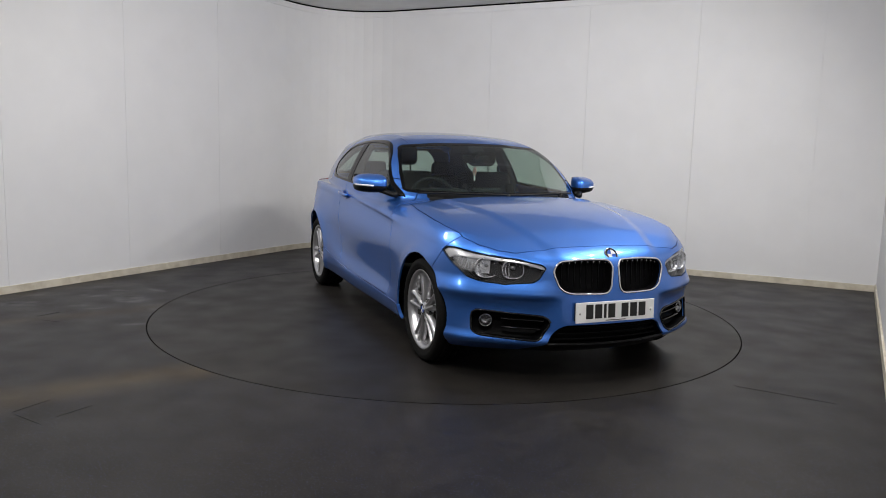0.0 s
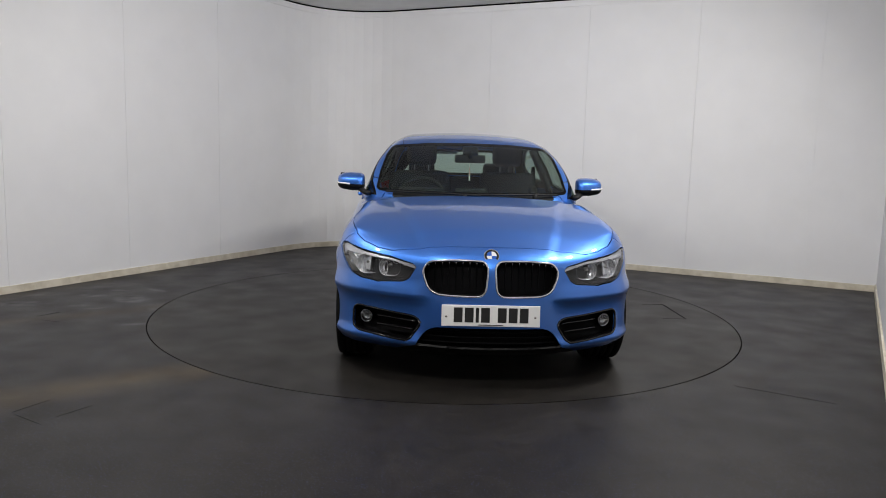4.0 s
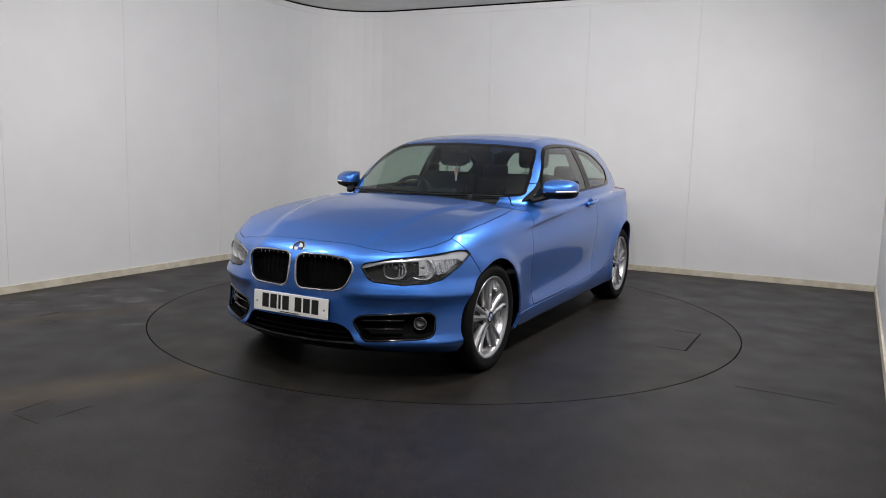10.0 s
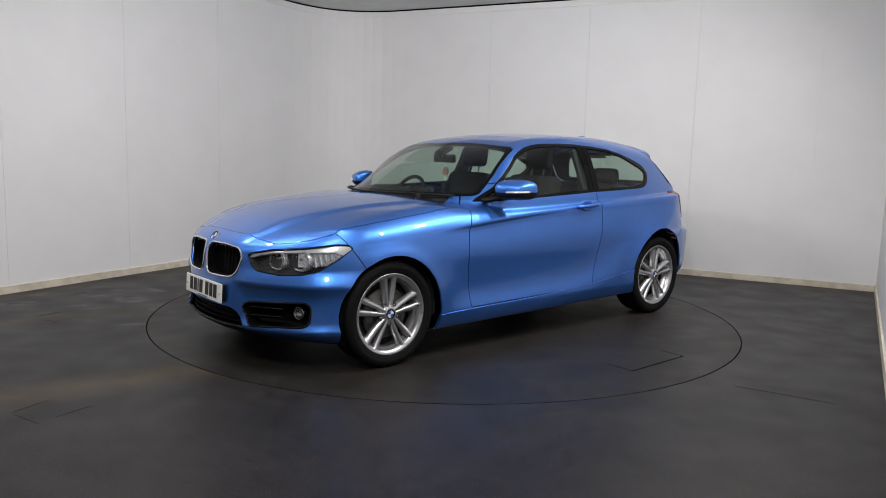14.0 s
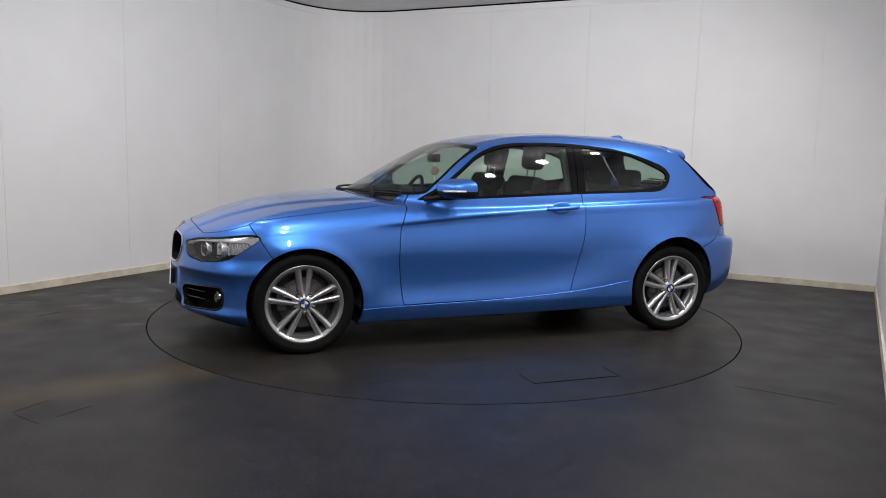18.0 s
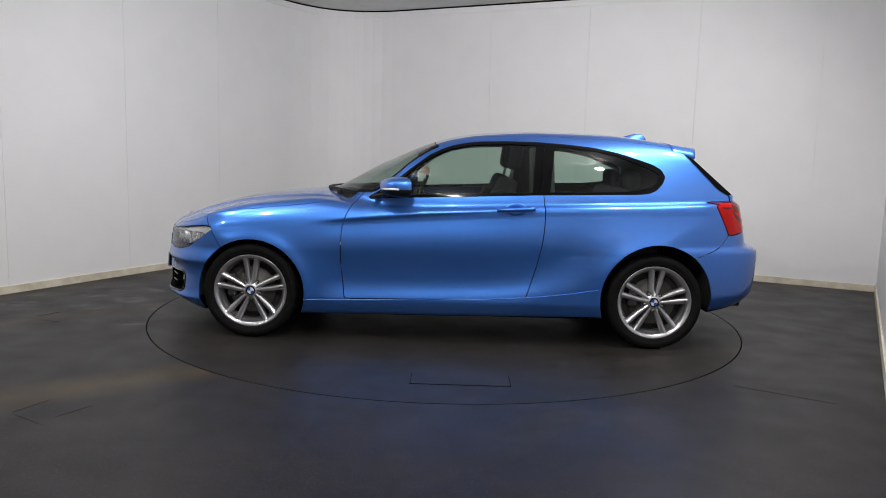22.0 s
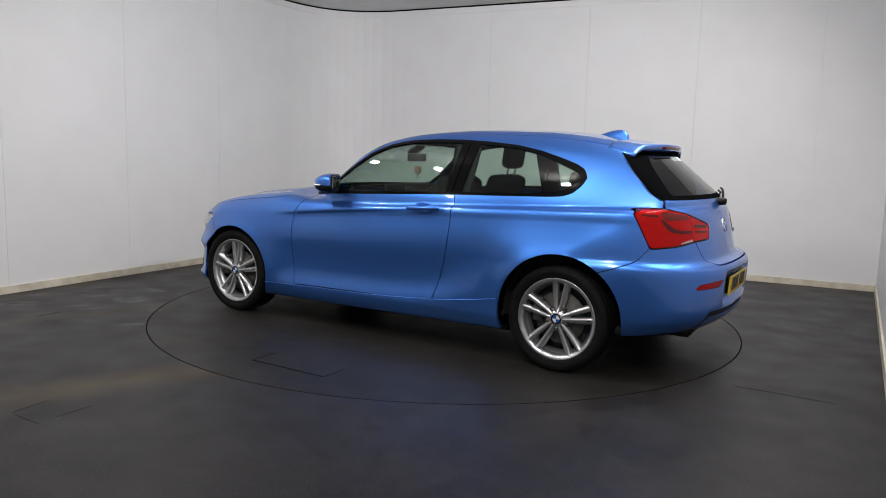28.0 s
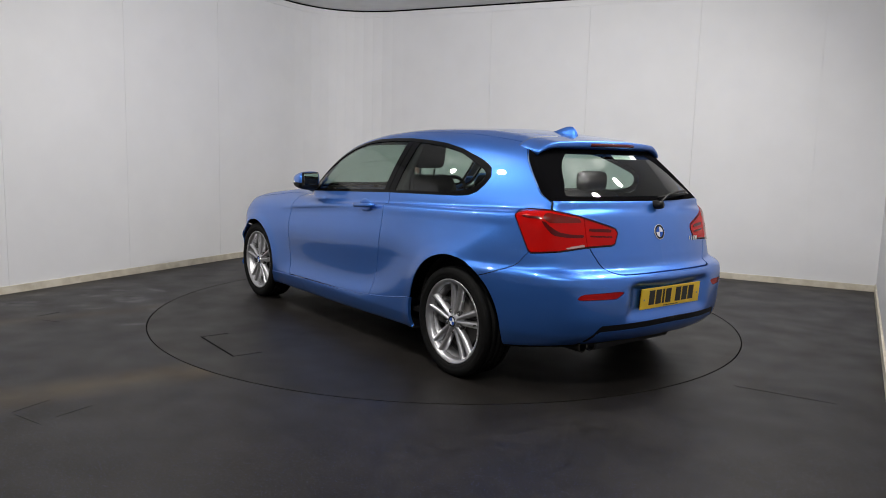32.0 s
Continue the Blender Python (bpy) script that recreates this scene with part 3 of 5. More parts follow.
HEADLIGHT = [(-1.629, 0.655), (-1.605, 0.672), (-1.419, 0.700), (-1.116, 0.721), (-0.883, 0.742), (-0.80, 0.738), (-0.768, 0.718), (-0.859, 0.664), (-1.022, 0.590), (-1.16, 0.570), (-1.30, 0.566), (-1.33, 0.560), (-1.37, 0.566), (-1.542, 0.577), (-1.585, 0.595)]
BONNET = [(0.935, -0.1), (0.93, 0.1), (0.89, 0.30), (0.80, 0.47), (0.715, 0.60), (0.655, 0.682), (0.69, 0.722), (0.79, 0.745), (1.0, 0.767), (1.32, 0.782), (1.5, 0.778), (1.6, 0.762), (1.69, 0.735), (1.78, 0.69), (1.866, 0.612), (1.922, 0.53), (1.948, 0.40), (1.967, 0.28), (1.982, 0.1), (1.984, -0.1)]
GRILLE = rounded([(0.016, 0.702), (0.20, 0.705), (0.335, 0.692), (0.366, 0.640), (0.330, 0.545), (0.275, 0.519), (0.030, 0.517)], [0.05, 0.05, 0.06, 0.06, 0.05, 0.04, 0.05], 7)
FOG = rounded([(0.362, 0.362), (0.40, 0.390), (0.742, 0.414), (0.745, 0.277), (0.43, 0.258)], [0.03, 0.03, 0.04, 0.04, 0.03])
INTAKE = rounded([(-0.2, 0.352), (0.30, 0.347), (0.35, 0.315), (0.40, 0.236), (-0.2, 0.228)], [0, 0.03, 0.03, 0.02, 0])
SCREEN = [(-0.2, 0.98), (0.60, 0.98), (0.675, 0.985), (0.697, 1.0), (0.678, 1.12), (0.640, 1.24), (0.605, 1.298), (0.57, 1.316), (0.31, 1.336), (-0.2, 1.345)]
DAYLIGHT = [(0.59, 0.950), (0.435, 1.042), (0.305, 1.147), (0.177, 1.245), (0.10, 1.285), (0.026, 1.313), (-0.07, 1.334), (-0.167, 1.346), (-0.36, 1.353), (-0.553, 1.352), (-0.75, 1.341), (-0.936, 1.324), (-1.1, 1.293), (-1.242, 1.252), (-1.34, 1.219), (-1.396, 1.188), (-1.42, 1.14), (-1.40, 1.095), (-1.355, 1.05), (-1.30, 1.028), (-1.23, 1.021), (-0.563, 1.002), (0.016, 0.975)]
DOOR = rounded([(0.57, 1.05), (0.735, 0.83), (0.748, 0.58), (0.715, 0.285), (-0.485, 0.31), (-0.55, 0.505), (-0.597, 0.732), (-0.603, 0.93), (-0.56, 1.2)], [0.01, 0.2, 0.2, 0.02, 0.03, 0.2, 0.2, 0.15, 0.01])
LAMP = [(-0.965, 0.955), (-0.99, 0.972), (-1.061, 0.984), (-1.227, 0.986), (-1.428, 0.960), (-1.658, 0.908), (-1.715, 0.892), (-1.735, 0.87), (-1.715, 0.812), (-1.698, 0.804), (-1.504, 0.797), (-1.30, 0.775), (-1.097, 0.763), (-1.075, 0.775)]
rear_edge = curve([(0.98, -1.90), (1.03, -1.85), (1.06, -1.797), (1.12, -1.738), (1.18, -1.680), (1.232, -1.632), (1.282, -1.590), (1.36, -1.52)])
TAILGATE = rounded([(-0.2, 0.664), (0.43, 0.662), (0.505, 0.79), (0.505, 0.94), (0.640, 0.985), (0.625, 1.03), (0.626, 1.08), (0.564, 1.285), (0.55, 1.36), (-0.2, 1.36)], [0, 0.06, 0.02, 0, 0.01, 0.02, 0, 0, 0, 0])
REFLECTOR = rounded([(0.64, 0.541), (0.615, 0.572), (0.43, 0.581), (0.378, 0.578), (0.43, 0.543)], 0.012)
sill_z = sill_line
seam_z = curve([(-1.45, 0.59), (-1.589, 0.62), (-1.693, 0.657), (-1.787, 0.701), (-1.829, 0.757), (-1.86, 0.79), (-2.4, 0.80)])
GAP = 0.0028


def x_of(v):
    return v[:, 0]


def both(name, sheet, mat, depth=0.012, proud=0.0, label=""):
    """The left piece and its mirror image on the right side."""
    return [s.solid(name, mat, CAR, depth, proud, label) for s in (sheet, sheet.mirrored())]


def split(sheet, field, gap=GAP):
    """The piece inside the field and the rest, with a gap between the two."""
    return sheet.take(lambda v: field(v) - gap), sheet.take(lambda v: -field(v) - gap)


def near(test, v, poly, u, w):
    """Distance into a polygon in the plane (u, w), only where test holds."""
    return np.where(test, inside(u, w, poly), -1.0)


def car_body():
    s = half
    arch_f = lambda v: np.where(v[:, 1] > 0.30, np.hypot(v[:, 0] - 1.338, v[:, 2] - 0.309) - 0.357, 1.0)
    arch_r = lambda v: np.where(v[:, 1] > 0.30, np.hypot(v[:, 0] + 1.352, v[:, 2] - 0.330) - 0.374, 1.0)
    s = s.take(arch_f).take(arch_r)
    under, s = s.cut(lambda v: under_z(v[:, 0]) + 0.014 - v[:, 2])
    under.whole().solid("underbody", BLACK, CAR, label="black plastic underbody")
    # glass and lamps
    day = lambda v: near((v[:, 1] > 0.45), v, DAYLIGHT, v[:, 0], v[:, 2])
    side_glass, s = split(s, day, 0.001)
    screen, s = split(s, lambda v: near(v[:, 0] > -0.1, v, SCREEN, v[:, 1], v[:, 2]), 0.001)
    rear_field = lambda v: np.minimum(rear_edge(v[:, 2]) - v[:, 0], np.minimum(v[:, 2] - 1.031, 1.306 - v[:, 2]))
    rear, s = split(s, rear_field, 0.001)
    head, s = split(s, lambda v: near((v[:, 0] > 1.45) & (v[:, 2] > 0.5), v, HEADLIGHT, v[:, 1] - v[:, 0], v[:, 2]))
    lamp, s = split(s, lambda v: near((v[:, 0] < -1.5), v, LAMP, v[:, 1] + v[:, 0], v[:, 2]))
    grille, s = split(s, lambda v: near(v[:, 0] > 1.8, v, GRILLE, v[:, 1], v[:, 2]), 0.0)
    fog, s = split(s, lambda v: near(v[:, 0] > 1.6, v, FOG, v[:, 1], v[:, 2]), 0.0)
    intake, s = split(s, lambda v: near(v[:, 0] > 1.8, v, INTAKE, v[:, 1], v[:, 2]), 0.0)
    # painted panels
    bonnet, s = split(s, lambda v: near((v[:, 2] > 0.62), v, BONNET, v[:, 0], v[:, 1]), 0.0018)
    cowl, s = split(s, lambda v: np.where((v[:, 0] > 0.4) & (v[:, 1] < 0.575), np.minimum(v[:, 2] - 0.93, 1.05 - v[:, 2] - 0.001), -1.0) - np.where(v[:, 0] > 1.15, 1, 0) - np.where((v[:, 1] > 0.69) & (v[:, 2] > 0.975), 1, 0) - np.where(v[:, 2] > 1.0, 1, 0), 0.0)
    bonnet.whole().solid("bonnet", PAINT, CAR, label="blue metallic bonnet with soft creases")
    cowl.whole().solid("cowl", BLACK, CAR, label="black plastic scuttle panel below the windscreen")
    bumper, s = split(s, lambda v: v[:, 0] - (1.535 + (v[:, 2] - 0.60) * 0.65))
    lip, bumper = split(bumper, lambda v: np.where(v[:, 1] < 0.50, 0.243 - 0.5 * np.maximum(0, v[:, 1] - 0.39) - v[:, 2], -1.0), 0.0)
    bumper.whole().solid("front_bumper", PAINT, CAR, label="blue painted front bumper")
    lip.whole().solid("front_lip", BLACK, CAR, label="black plastic lower lip")
    sill, s = split(s, lambda v: np.where(np.abs(v[:, 0]) < 1.2, sill_z(v[:, 0]) - v[:, 2], -1.0), 0.0015)
    both("sill", sill, PAINT, 0.016, 0.005)
    door, s = split(s, lambda v: near(v[:, 1] > 0.45, v, DOOR, v[:, 0], v[:, 2]))
    doors = both("door", door, PAINT, 0.02)
    gate, s = split(s, lambda v: np.where(v[:, 2] > 1.03, np.minimum(rear_edge(v[:, 2]) + 0.006 - v[:, 0], 1.36 - v[:, 2]), near(v[:, 0] < -1.72, v, TAILGATE, v[:, 1], v[:, 2])))
    gate.whole().solid("tailgate", PAINT, CAR, label="blue painted tailgate")
    rear_bumper, s = split(s, lambda v: np.where(v[:, 0] < -1.4, seam_z(v[:, 0]) - v[:, 2], -1.0))
    reflector, rear_bumper = split(rear_bumper, lambda v: near(v[:, 0] < -1.7, v, REFLECTOR, v[:, 1], v[:, 2]), 0.001)
    strip, rear_bumper = split(rear_bumper, lambda v: np.where((v[:, 1] < 0.61) & (v[:, 0] < -1.85), 0.018 - 0.007 * np.clip((v[:, 1] - 0.5) / 0.08, 0, 1) - np.abs(v[:, 2] - 0.385 - 0.02 * (0.5 - v[:, 1]) + 1.3 * np.maximum(0, v[:, 1] - 0.50)), -1.0), 0.0)
    rear_bumper.whole().solid("rear_bumper", PAINT, CAR, label="blue painted rear bumper")
    strip.whole().solid("bumper_strip", BLACK, CAR, 0.0, -0.004, label="black strip along the lower rear bumper")
    both("reflector", reflector, RED_LENS, 0.01, -0.002, "red rear reflector")
    wing, s = split(s, lambda v: v[:, 0] - 0.66 + np.where(v[:, 2] > 0.9, (v[:, 2] - 0.9) * 0.55, 0) + np.where(v[:, 2] > 0.99, -1.0, 0))
    both("wing", wing, PAINT)
    roof, s = split(s, lambda v: np.where((v[:, 2] > 1.28) & (v[:, 0] < 0.5), 0.515 - 0.03 * np.maximum(0, -v[:, 0] - 0.9) - v[:, 1], -1.0), 0.0015)
    roof.whole().solid("roof", PAINT, CAR, label="blue painted roof")
    both("side_frame", s, PAINT, 0.006)
    # dark inner trim behind the pillars and the roof
    inner = Sheet(roof.v - roof.normals() * 0.016, [f[::-1] for f in roof.f]).whole()
    mesh_object("headliner", inner.v, inner.f, HEADLINER, CAR, label="dark grey roof lining")
    upper = s.take(lambda v: v[:, 2] - 0.96).take(lambda v: v[:, 0] + 1.75)
    lining = Sheet(upper.v - upper.normals() * 0.007, [f[::-1] for f in upper.f])
    for q in (lining, lining.mirrored()):
        mesh_object("pillar_trim", q.v, q.f, TRIM, CAR, label="dark pillar trim")
    # side windows with their black surround
    ring, panes = split(side_glass, lambda v: 0.017 + 0.004 * np.clip((v[:, 2] - 1.0) / 0.3, 0, 1) + 0.018 * np.clip((-v[:, 0] - 1.1) / 0.2, 0, 1) - inside(v[:, 0], v[:, 2], DAYLIGHT), 0.0)
    corner, panes = split(panes, lambda v: v[:, 0] - 0.50, 0.0)
    front_pane, panes = split(panes, lambda v: v[:, 0] + 0.515 + (v[:, 2] - 1.0) * 0.09, 0.0)
    pillar, quarter = split(panes, lambda v: v[:, 0] + 0.63 + (v[:, 2] - 1.0) * 0.13, 0.0)
    both("window_surround", ring, GLOSS_BLACK, 0.014, 0.002, "black window surround")
    both("mirror_corner", corner, BLACK, 0.01, 0.001, "black corner piece at the mirror")
    both("door_window", front_pane, GLASS, 0.0, -0.003, "tinted door window")
    front, back = split(pillar, lambda v: v[:, 0] + 0.566 + (v[:, 2] - 1.0) * 0.11, 0.003)
    both("pillar_cover", front, GLOSS_BLACK, 0.01, 0.0, "gloss black pillar cover")
    both("pillar_cover", back, GLOSS_BLACK, 0.01, 0.0, "gloss black pillar cover")
    both("quarter_window", quarter, GLASS, 0.0, -0.003, "tinted rear quarter window")
    frit, pane = split(screen, lambda v: 0.018 - inside(v[:, 1], v[:, 2], SCREEN), 0.0)
    frit.whole().solid("windscreen_border", GLOSS_BLACK, CAR, 0.006, 0.0005, "black glass border of the windscreen")
    pane.whole().solid("windscreen", GLASS, CAR, 0.0, 0.0, "clear windscreen")
    frit, pane = split(rear, lambda v: np.maximum(0.085 - rear_edge(v[:, 2]) + v[:, 0], np.maximum(1.055 - v[:, 2], v[:, 2] - 1.28)), 0.0)
    frit.whole().solid("rear_window_border", BORDER_BLACK, CAR, 0.006, 0.0005, "black glass border of the rear window")
    pane.whole().solid("rear_window", REAR_GLASS, CAR, 0.0, 0.0, "dark tinted rear window")
    return doors, head, lamp, grille, fog, intake, rear_bumper


TRIM = material("dark_pillar_cloth", (0.016, 0.016, 0.0165), 0.8)
DOORS, HEAD, TAIL_LAMP, KIDNEY, FOG_RECESS, INTAKE_HOLE, REAR_BUMPER = car_body()


def pushed(sheet, by):
    """The piece moved in along x and scaled towards its middle, for the back of a recess."""
    v = sheet.v.copy()
    v[:, 0] -= by
    return Sheet(v, sheet.f)


def edge_loop(sheet):
    """The vertices round the outer edge of a piece, in order."""
    edge = {(a, b) for f in sheet.f for a, b in zip(f, f[1:] + f[:1])}
    nxt = {a: b for a, b in edge if (b, a) not in edge}
    best = []
    while nxt:
        a = next(iter(nxt))
        loop = []
        while a in nxt:
            loop.append(a)
            a = nxt.pop(a)
        best = loop if len(loop) > len(best) else best
    return sheet.v[best]


def tube(points, radius, segs=8, closed=False, squash=1.0):
    """Vertices and faces of a round bar along points."""
    p = [Vector(q) for q in points]
    n = len(p)
    v, f = [], []
    for i in range(n):
        a, b = p[(i - 1) % n if closed else max(i - 1, 0)], p[(i + 1) % n if closed else min(i + 1, n - 1)]
        t = (b - a).normalized()
        u = t.cross(Vector((0, 0, 1)))
        u = u.normalized() if u.length > 0.05 else t.cross(Vector((0, 1, 0))).normalized()
        w = u.cross(t)
        for k in range(segs):
            c = 2 * math.pi * k / segs
            v.append(p[i] + u * radius * math.cos(c) + w * radius * squash * math.sin(c))
    for i in range(n if closed else n - 1):
        for k in range(segs):
            j = (i + 1) % n
            f.append((i * segs + k, i * segs + (k + 1) % segs, j * segs + (k + 1) % segs, j * segs + k))
    if not closed:
        f += [tuple(range(segs))[::-1], tuple((n - 1) * segs + k for k in range(segs))]
    return v, f


def thinned(loop, step):
    """Every so many metres one point of a closed loop."""
    out = [loop[0]]
    for q in loop[1:]:
        if np.linalg.norm(q - out[-1]) > step:
            out.append(q)
    return out


def lathe(profile, segs=64, axis="y"):
    """Vertices and faces of a turned shape: profile of (radius, along) pairs."""
    v, f, m = [], [], len(profile)
    for i in range(segs):
        c, s = math.cos(2 * math.pi * i / segs), math.sin(2 * math.pi * i / segs)
        for r, h in profile:
            v.append((r * c, h, r * s) if axis == "y" else (h, r * c, r * s))
    for i in range(segs):
        j = (i + 1) % segs
        for k in range(m - 1):
            f.append((i * m + k, i * m + k + 1, j * m + k + 1, j * m + k))
    return v, f


def moved(vf, m):
    return [m @ Vector(q) for q in vf[0]], vf[1]


# ---- wheels ----
TYRE = [(0.235, -0.09), (0.25, -0.102), (0.275, -0.11), (0.295, -0.108), (0.308, -0.098), (0.3135, -0.085), (0.3145, -0.062), (0.306, -0.061), (0.306, -0.052), (0.315, -0.051), (0.315, -0.024), (0.306, -0.023), (0.306, -0.013), (0.3155, -0.012), (0.3155, 0.012), (0.306, 0.013), (0.306, 0.023), (0.315, 0.024), (0.315, 0.051), (0.306, 0.052), (0.306, 0.061), (0.3145, 0.062), (0.3135, 0.085), (0.308, 0.098), (0.298, 0.104), (0.285, 0.107), (0.272, 0.1075), (0.27, 0.106), (0.262, 0.105), (0.252, 0.102), (0.244, 0.096), (0.238, 0.09)]
RIM = [(0.196, 0.012), (0.200, 0.038), (0.209, 0.052), (0.214, 0.060), (0.216, 0.078), (0.222, 0.088), (0.232, 0.094), (0.240, 0.0985), (0.2435, 0.0975), (0.2445, 0.092), (0.236, 0.088)]
BARREL = [(0.205, -0.09), (0.215, -0.03), (0.213, 0.06), (0.236, 0.088), (0.232, -0.085), (0.205, -0.09)]


def spoke_mesh(a0, side):
    """One of the ten narrow spokes, ridged along its face; its pair opens like a V towards the rim."""
    v, f = [], []
    c, s = math.cos(a0), math.sin(a0)
    for r, off, half_w, face, back in ((0.040, 0.012, 0.0115, 0.087, 0.045), (0.075, 0.0190, 0.0145, 0.085, 0.045), (0.13, 0.0275, 0.0175, 0.083, 0.045), (0.19, 0.0355, 0.0190, 0.085, 0.050), (0.222, 0.0395, 0.0200, 0.090, 0.060), (0.236, 0.0415, 0.0205, 0.0945, 0.075)):
        for du, h in ((-1.05, back), (-1.0, face - 0.014), (-0.62, face), (0.30, face - 0.003), (1.0, face - 0.016), (1.05, back)):
            u = side * off + du * half_w * side
            v.append((r * c - u * s, h, r * s + u * c))
    for i in range(5):
        for k in range(5):
            q = (i * 6 + k, i * 6 + k + 1, i * 6 + 7 + k, i * 6 + 6 + k)
            f.append(q if side < 0 else q[::-1])
    return v, f


def badge(parent, m, r, name="badge"):
    """A round emblem: a dark ring with a chrome edge round blue and white quarters."""
    b = mesh_object(name, *moved(lathe([(0.0, 0.0), (r * 0.66, 0.001), (r * 0.68, 0.0022), (r * 0.9, 0.002), (r * 0.94, 0.0035), (r, 0.002), (r, -0.006)], 40), m), CHROME, parent, label="round emblem with blue and white quarters")
    mesh_object("ring", *moved(lathe([(r * 0.66, 0.0025), (r * 0.92, 0.0032)], 40), m), BLACK, b)
    for k in range(4):
        v = [(0, 0.0028, 0)] + [(r * 0.66 * math.cos(math.pi / 2 * (k + i / 8)), 0.0028, r * 0.66 * math.sin(math.pi / 2 * (k + i / 8))) for i in range(9)]
        mesh_object("quarter", *moved((v, [(0, i + 2, i + 1) for i in range(8)]), m), (BADGE_BLUE, BADGE_WHITE)[k % 2], b, smooth=False)
    return b


BADGE_BLUE = material("badge_blue", (0.01, 0.07, 0.34), 0.55, 0.0, 0.0, 0.2)
BADGE_WHITE = material("badge_white", (0.60, 0.60, 0.61), 0.6, 0.0, 0.0, 0.2)
BARREL_GREY = material("dull_grey_barrel", (0.14, 0.14, 0.145), 0.45, 0.6)
DISC_STEEL = material("dull_disc_steel", (0.10, 0.095, 0.09), 0.6, 0.6)
DARK_METAL = material("dark_cast_iron", (0.05, 0.05, 0.052), 0.55, 0.6)


def wheel():
    """A wheel round its own middle, with its face towards +y."""
    w = mesh_object("wheel", *lathe(RIM, 72), ALLOY, CAR, label="silver alloy wheel with five twin spokes")
    mesh_object("barrel", *lathe(BARREL, 64), BARREL_GREY, w)
    mesh_object("tyre", *lathe(TYRE, 96), RUBBER, w, label="black low-profile tyre")
    mesh_object("brake_disc", *lathe([(0.07, 0.045), (0.075, 0.028), (0.155, 0.028), (0.155, 0.006), (0.07, 0.006)], 48), DISC_STEEL, w, label="dull steel brake disc")
    mesh_object("wheel_back", *lathe([(0.0, 0.0), (0.212, -0.02)], 48), DARK_METAL, w)
    part("caliper", bevel_box((0.06, 0.06, 0.15), (0.135, 0.035, 0.03), 0.012), DARK_METAL, w)
    mesh_object("hub", *lathe([(0.0, 0.088), (0.034, 0.088), (0.042, 0.086), (0.048, 0.080), (0.062, 0.070), (0.074, 0.060), (0.078, 0.045), (0.05, 0.03)], 40), ALLOY, w)
    for k in range(5):
        a = math.pi / 2 + 2 * math.pi * k / 5
        for side in (-1, 1):
            mesh_object("spoke", *spoke_mesh(a, side), ALLOY, w)
        b = a + math.pi / 5
        p = (0.060 * math.cos(b), 0.0, 0.060 * math.sin(b))
        mesh_object("bolt_hole", *moved(lathe([(0.0, 0.0745), (0.0125, 0.0745), (0.015, 0.0765), (0.0165, 0.072), (0.0165, 0.05)], 16), Matrix.Translation(p)), DARK_METAL, w)
        mesh_object("wheel_bolt", *moved(lathe([(0.0, 0.080), (0.007, 0.080), (0.009, 0.077), (0.009, 0.07)], 6), Matrix.Translation(p)), STEEL, w)
    badge(w, Matrix.Translation((0, 0.088, 0)), 0.034, "hub_cap")
    mesh_object("valve", *tube([(-0.205, 0.07, 0.03), (-0.198, 0.1, 0.03)], 0.004), BLACK, w)
    return w


def wheels():
    first = wheel()
    first.matrix_basis = pose(1.345, 0.757, 0.315)
    copy_thing(first, pose(-1.345, 0.766, 0.315, 0, -4, 0))
    copy_thing(first, pose(1.345, -0.757, 0.315, 0, 9, 180))
    copy_thing(first, pose(-1.345, -0.766, 0.315, 0, 30, 180))
    for x, z, r in ((1.338, 0.309, 0.359), (-1.352, 0.330, 0.376)):
        for s in (1, -1):
            prof = [(r, 0.815), (r, 0.50), (0.05, 0.49)]
            v, f = lathe([(a, h * s) for a, h in prof], 48)
            f = [q for q in f if all(v[k][2] + z > 0.25 for k in q)]
            mesh_object("arch_liner", [(p[0] + x, p[1], p[2] + z) for p in v], f if s < 0 else [q[::-1] for q in f], LINER, CAR, label="black wheel arch liner")


LINER = material("arch_liner_felt", (0.008, 0.008, 0.008), 0.9)
wheels()

# ---- front of the car ----


def z_span(poly, y):
    """The heights at which the line at y crosses a polygon in (y, z)."""
    zs = []
    for (y0, z0), (y1, z1) in zip(poly, poly[1:] + poly[:1]):
        if (y0 > y) != (y1 > y):
            zs.append(z0 + (z1 - z0) * (y - y0) / (y1 - y0))
    return (min(zs), max(zs)) if len(zs) > 1 else (0, 0)


def nose_at(y, z):
    """The place of the skin in front at (y, z)."""
    return 1.2 + float(shoot(np.array([(1.2, y, z)]), np.array([(1.0, 0, 0)]), 1.2)[0])


def tail_at(y, z):
    return -1.3 - float(shoot(np.array([(-1.3, y, z)]), np.array([(-1.0, 0, 0)]), 1.2)[0])


def both_sides(name, vf, mat, parent_pair, label="", smooth=True):
    """A mesh and its mirror image under a pair of parents."""
    v, f = vf
    left = mesh_object(name, v, f, mat, parent_pair[0], smooth, label)
    right = mesh_object(name, [(q[0], -q[1], q[2]) for q in v], [tuple(g)[::-1] for g in f], mat, parent_pair[1], smooth, label)
    return left, right


def box_data(size, at=(0, 0, 0), r=0.004, segs=1, turn=None):
    bm = bevel_box(size, at, r, segs, turn)
    bm.verts.index_update()
    v, f = [tuple(q.co) for q in bm.verts], [tuple(q.index for q in g.verts) for g in bm.faces]
    bm.free()
    return v, f


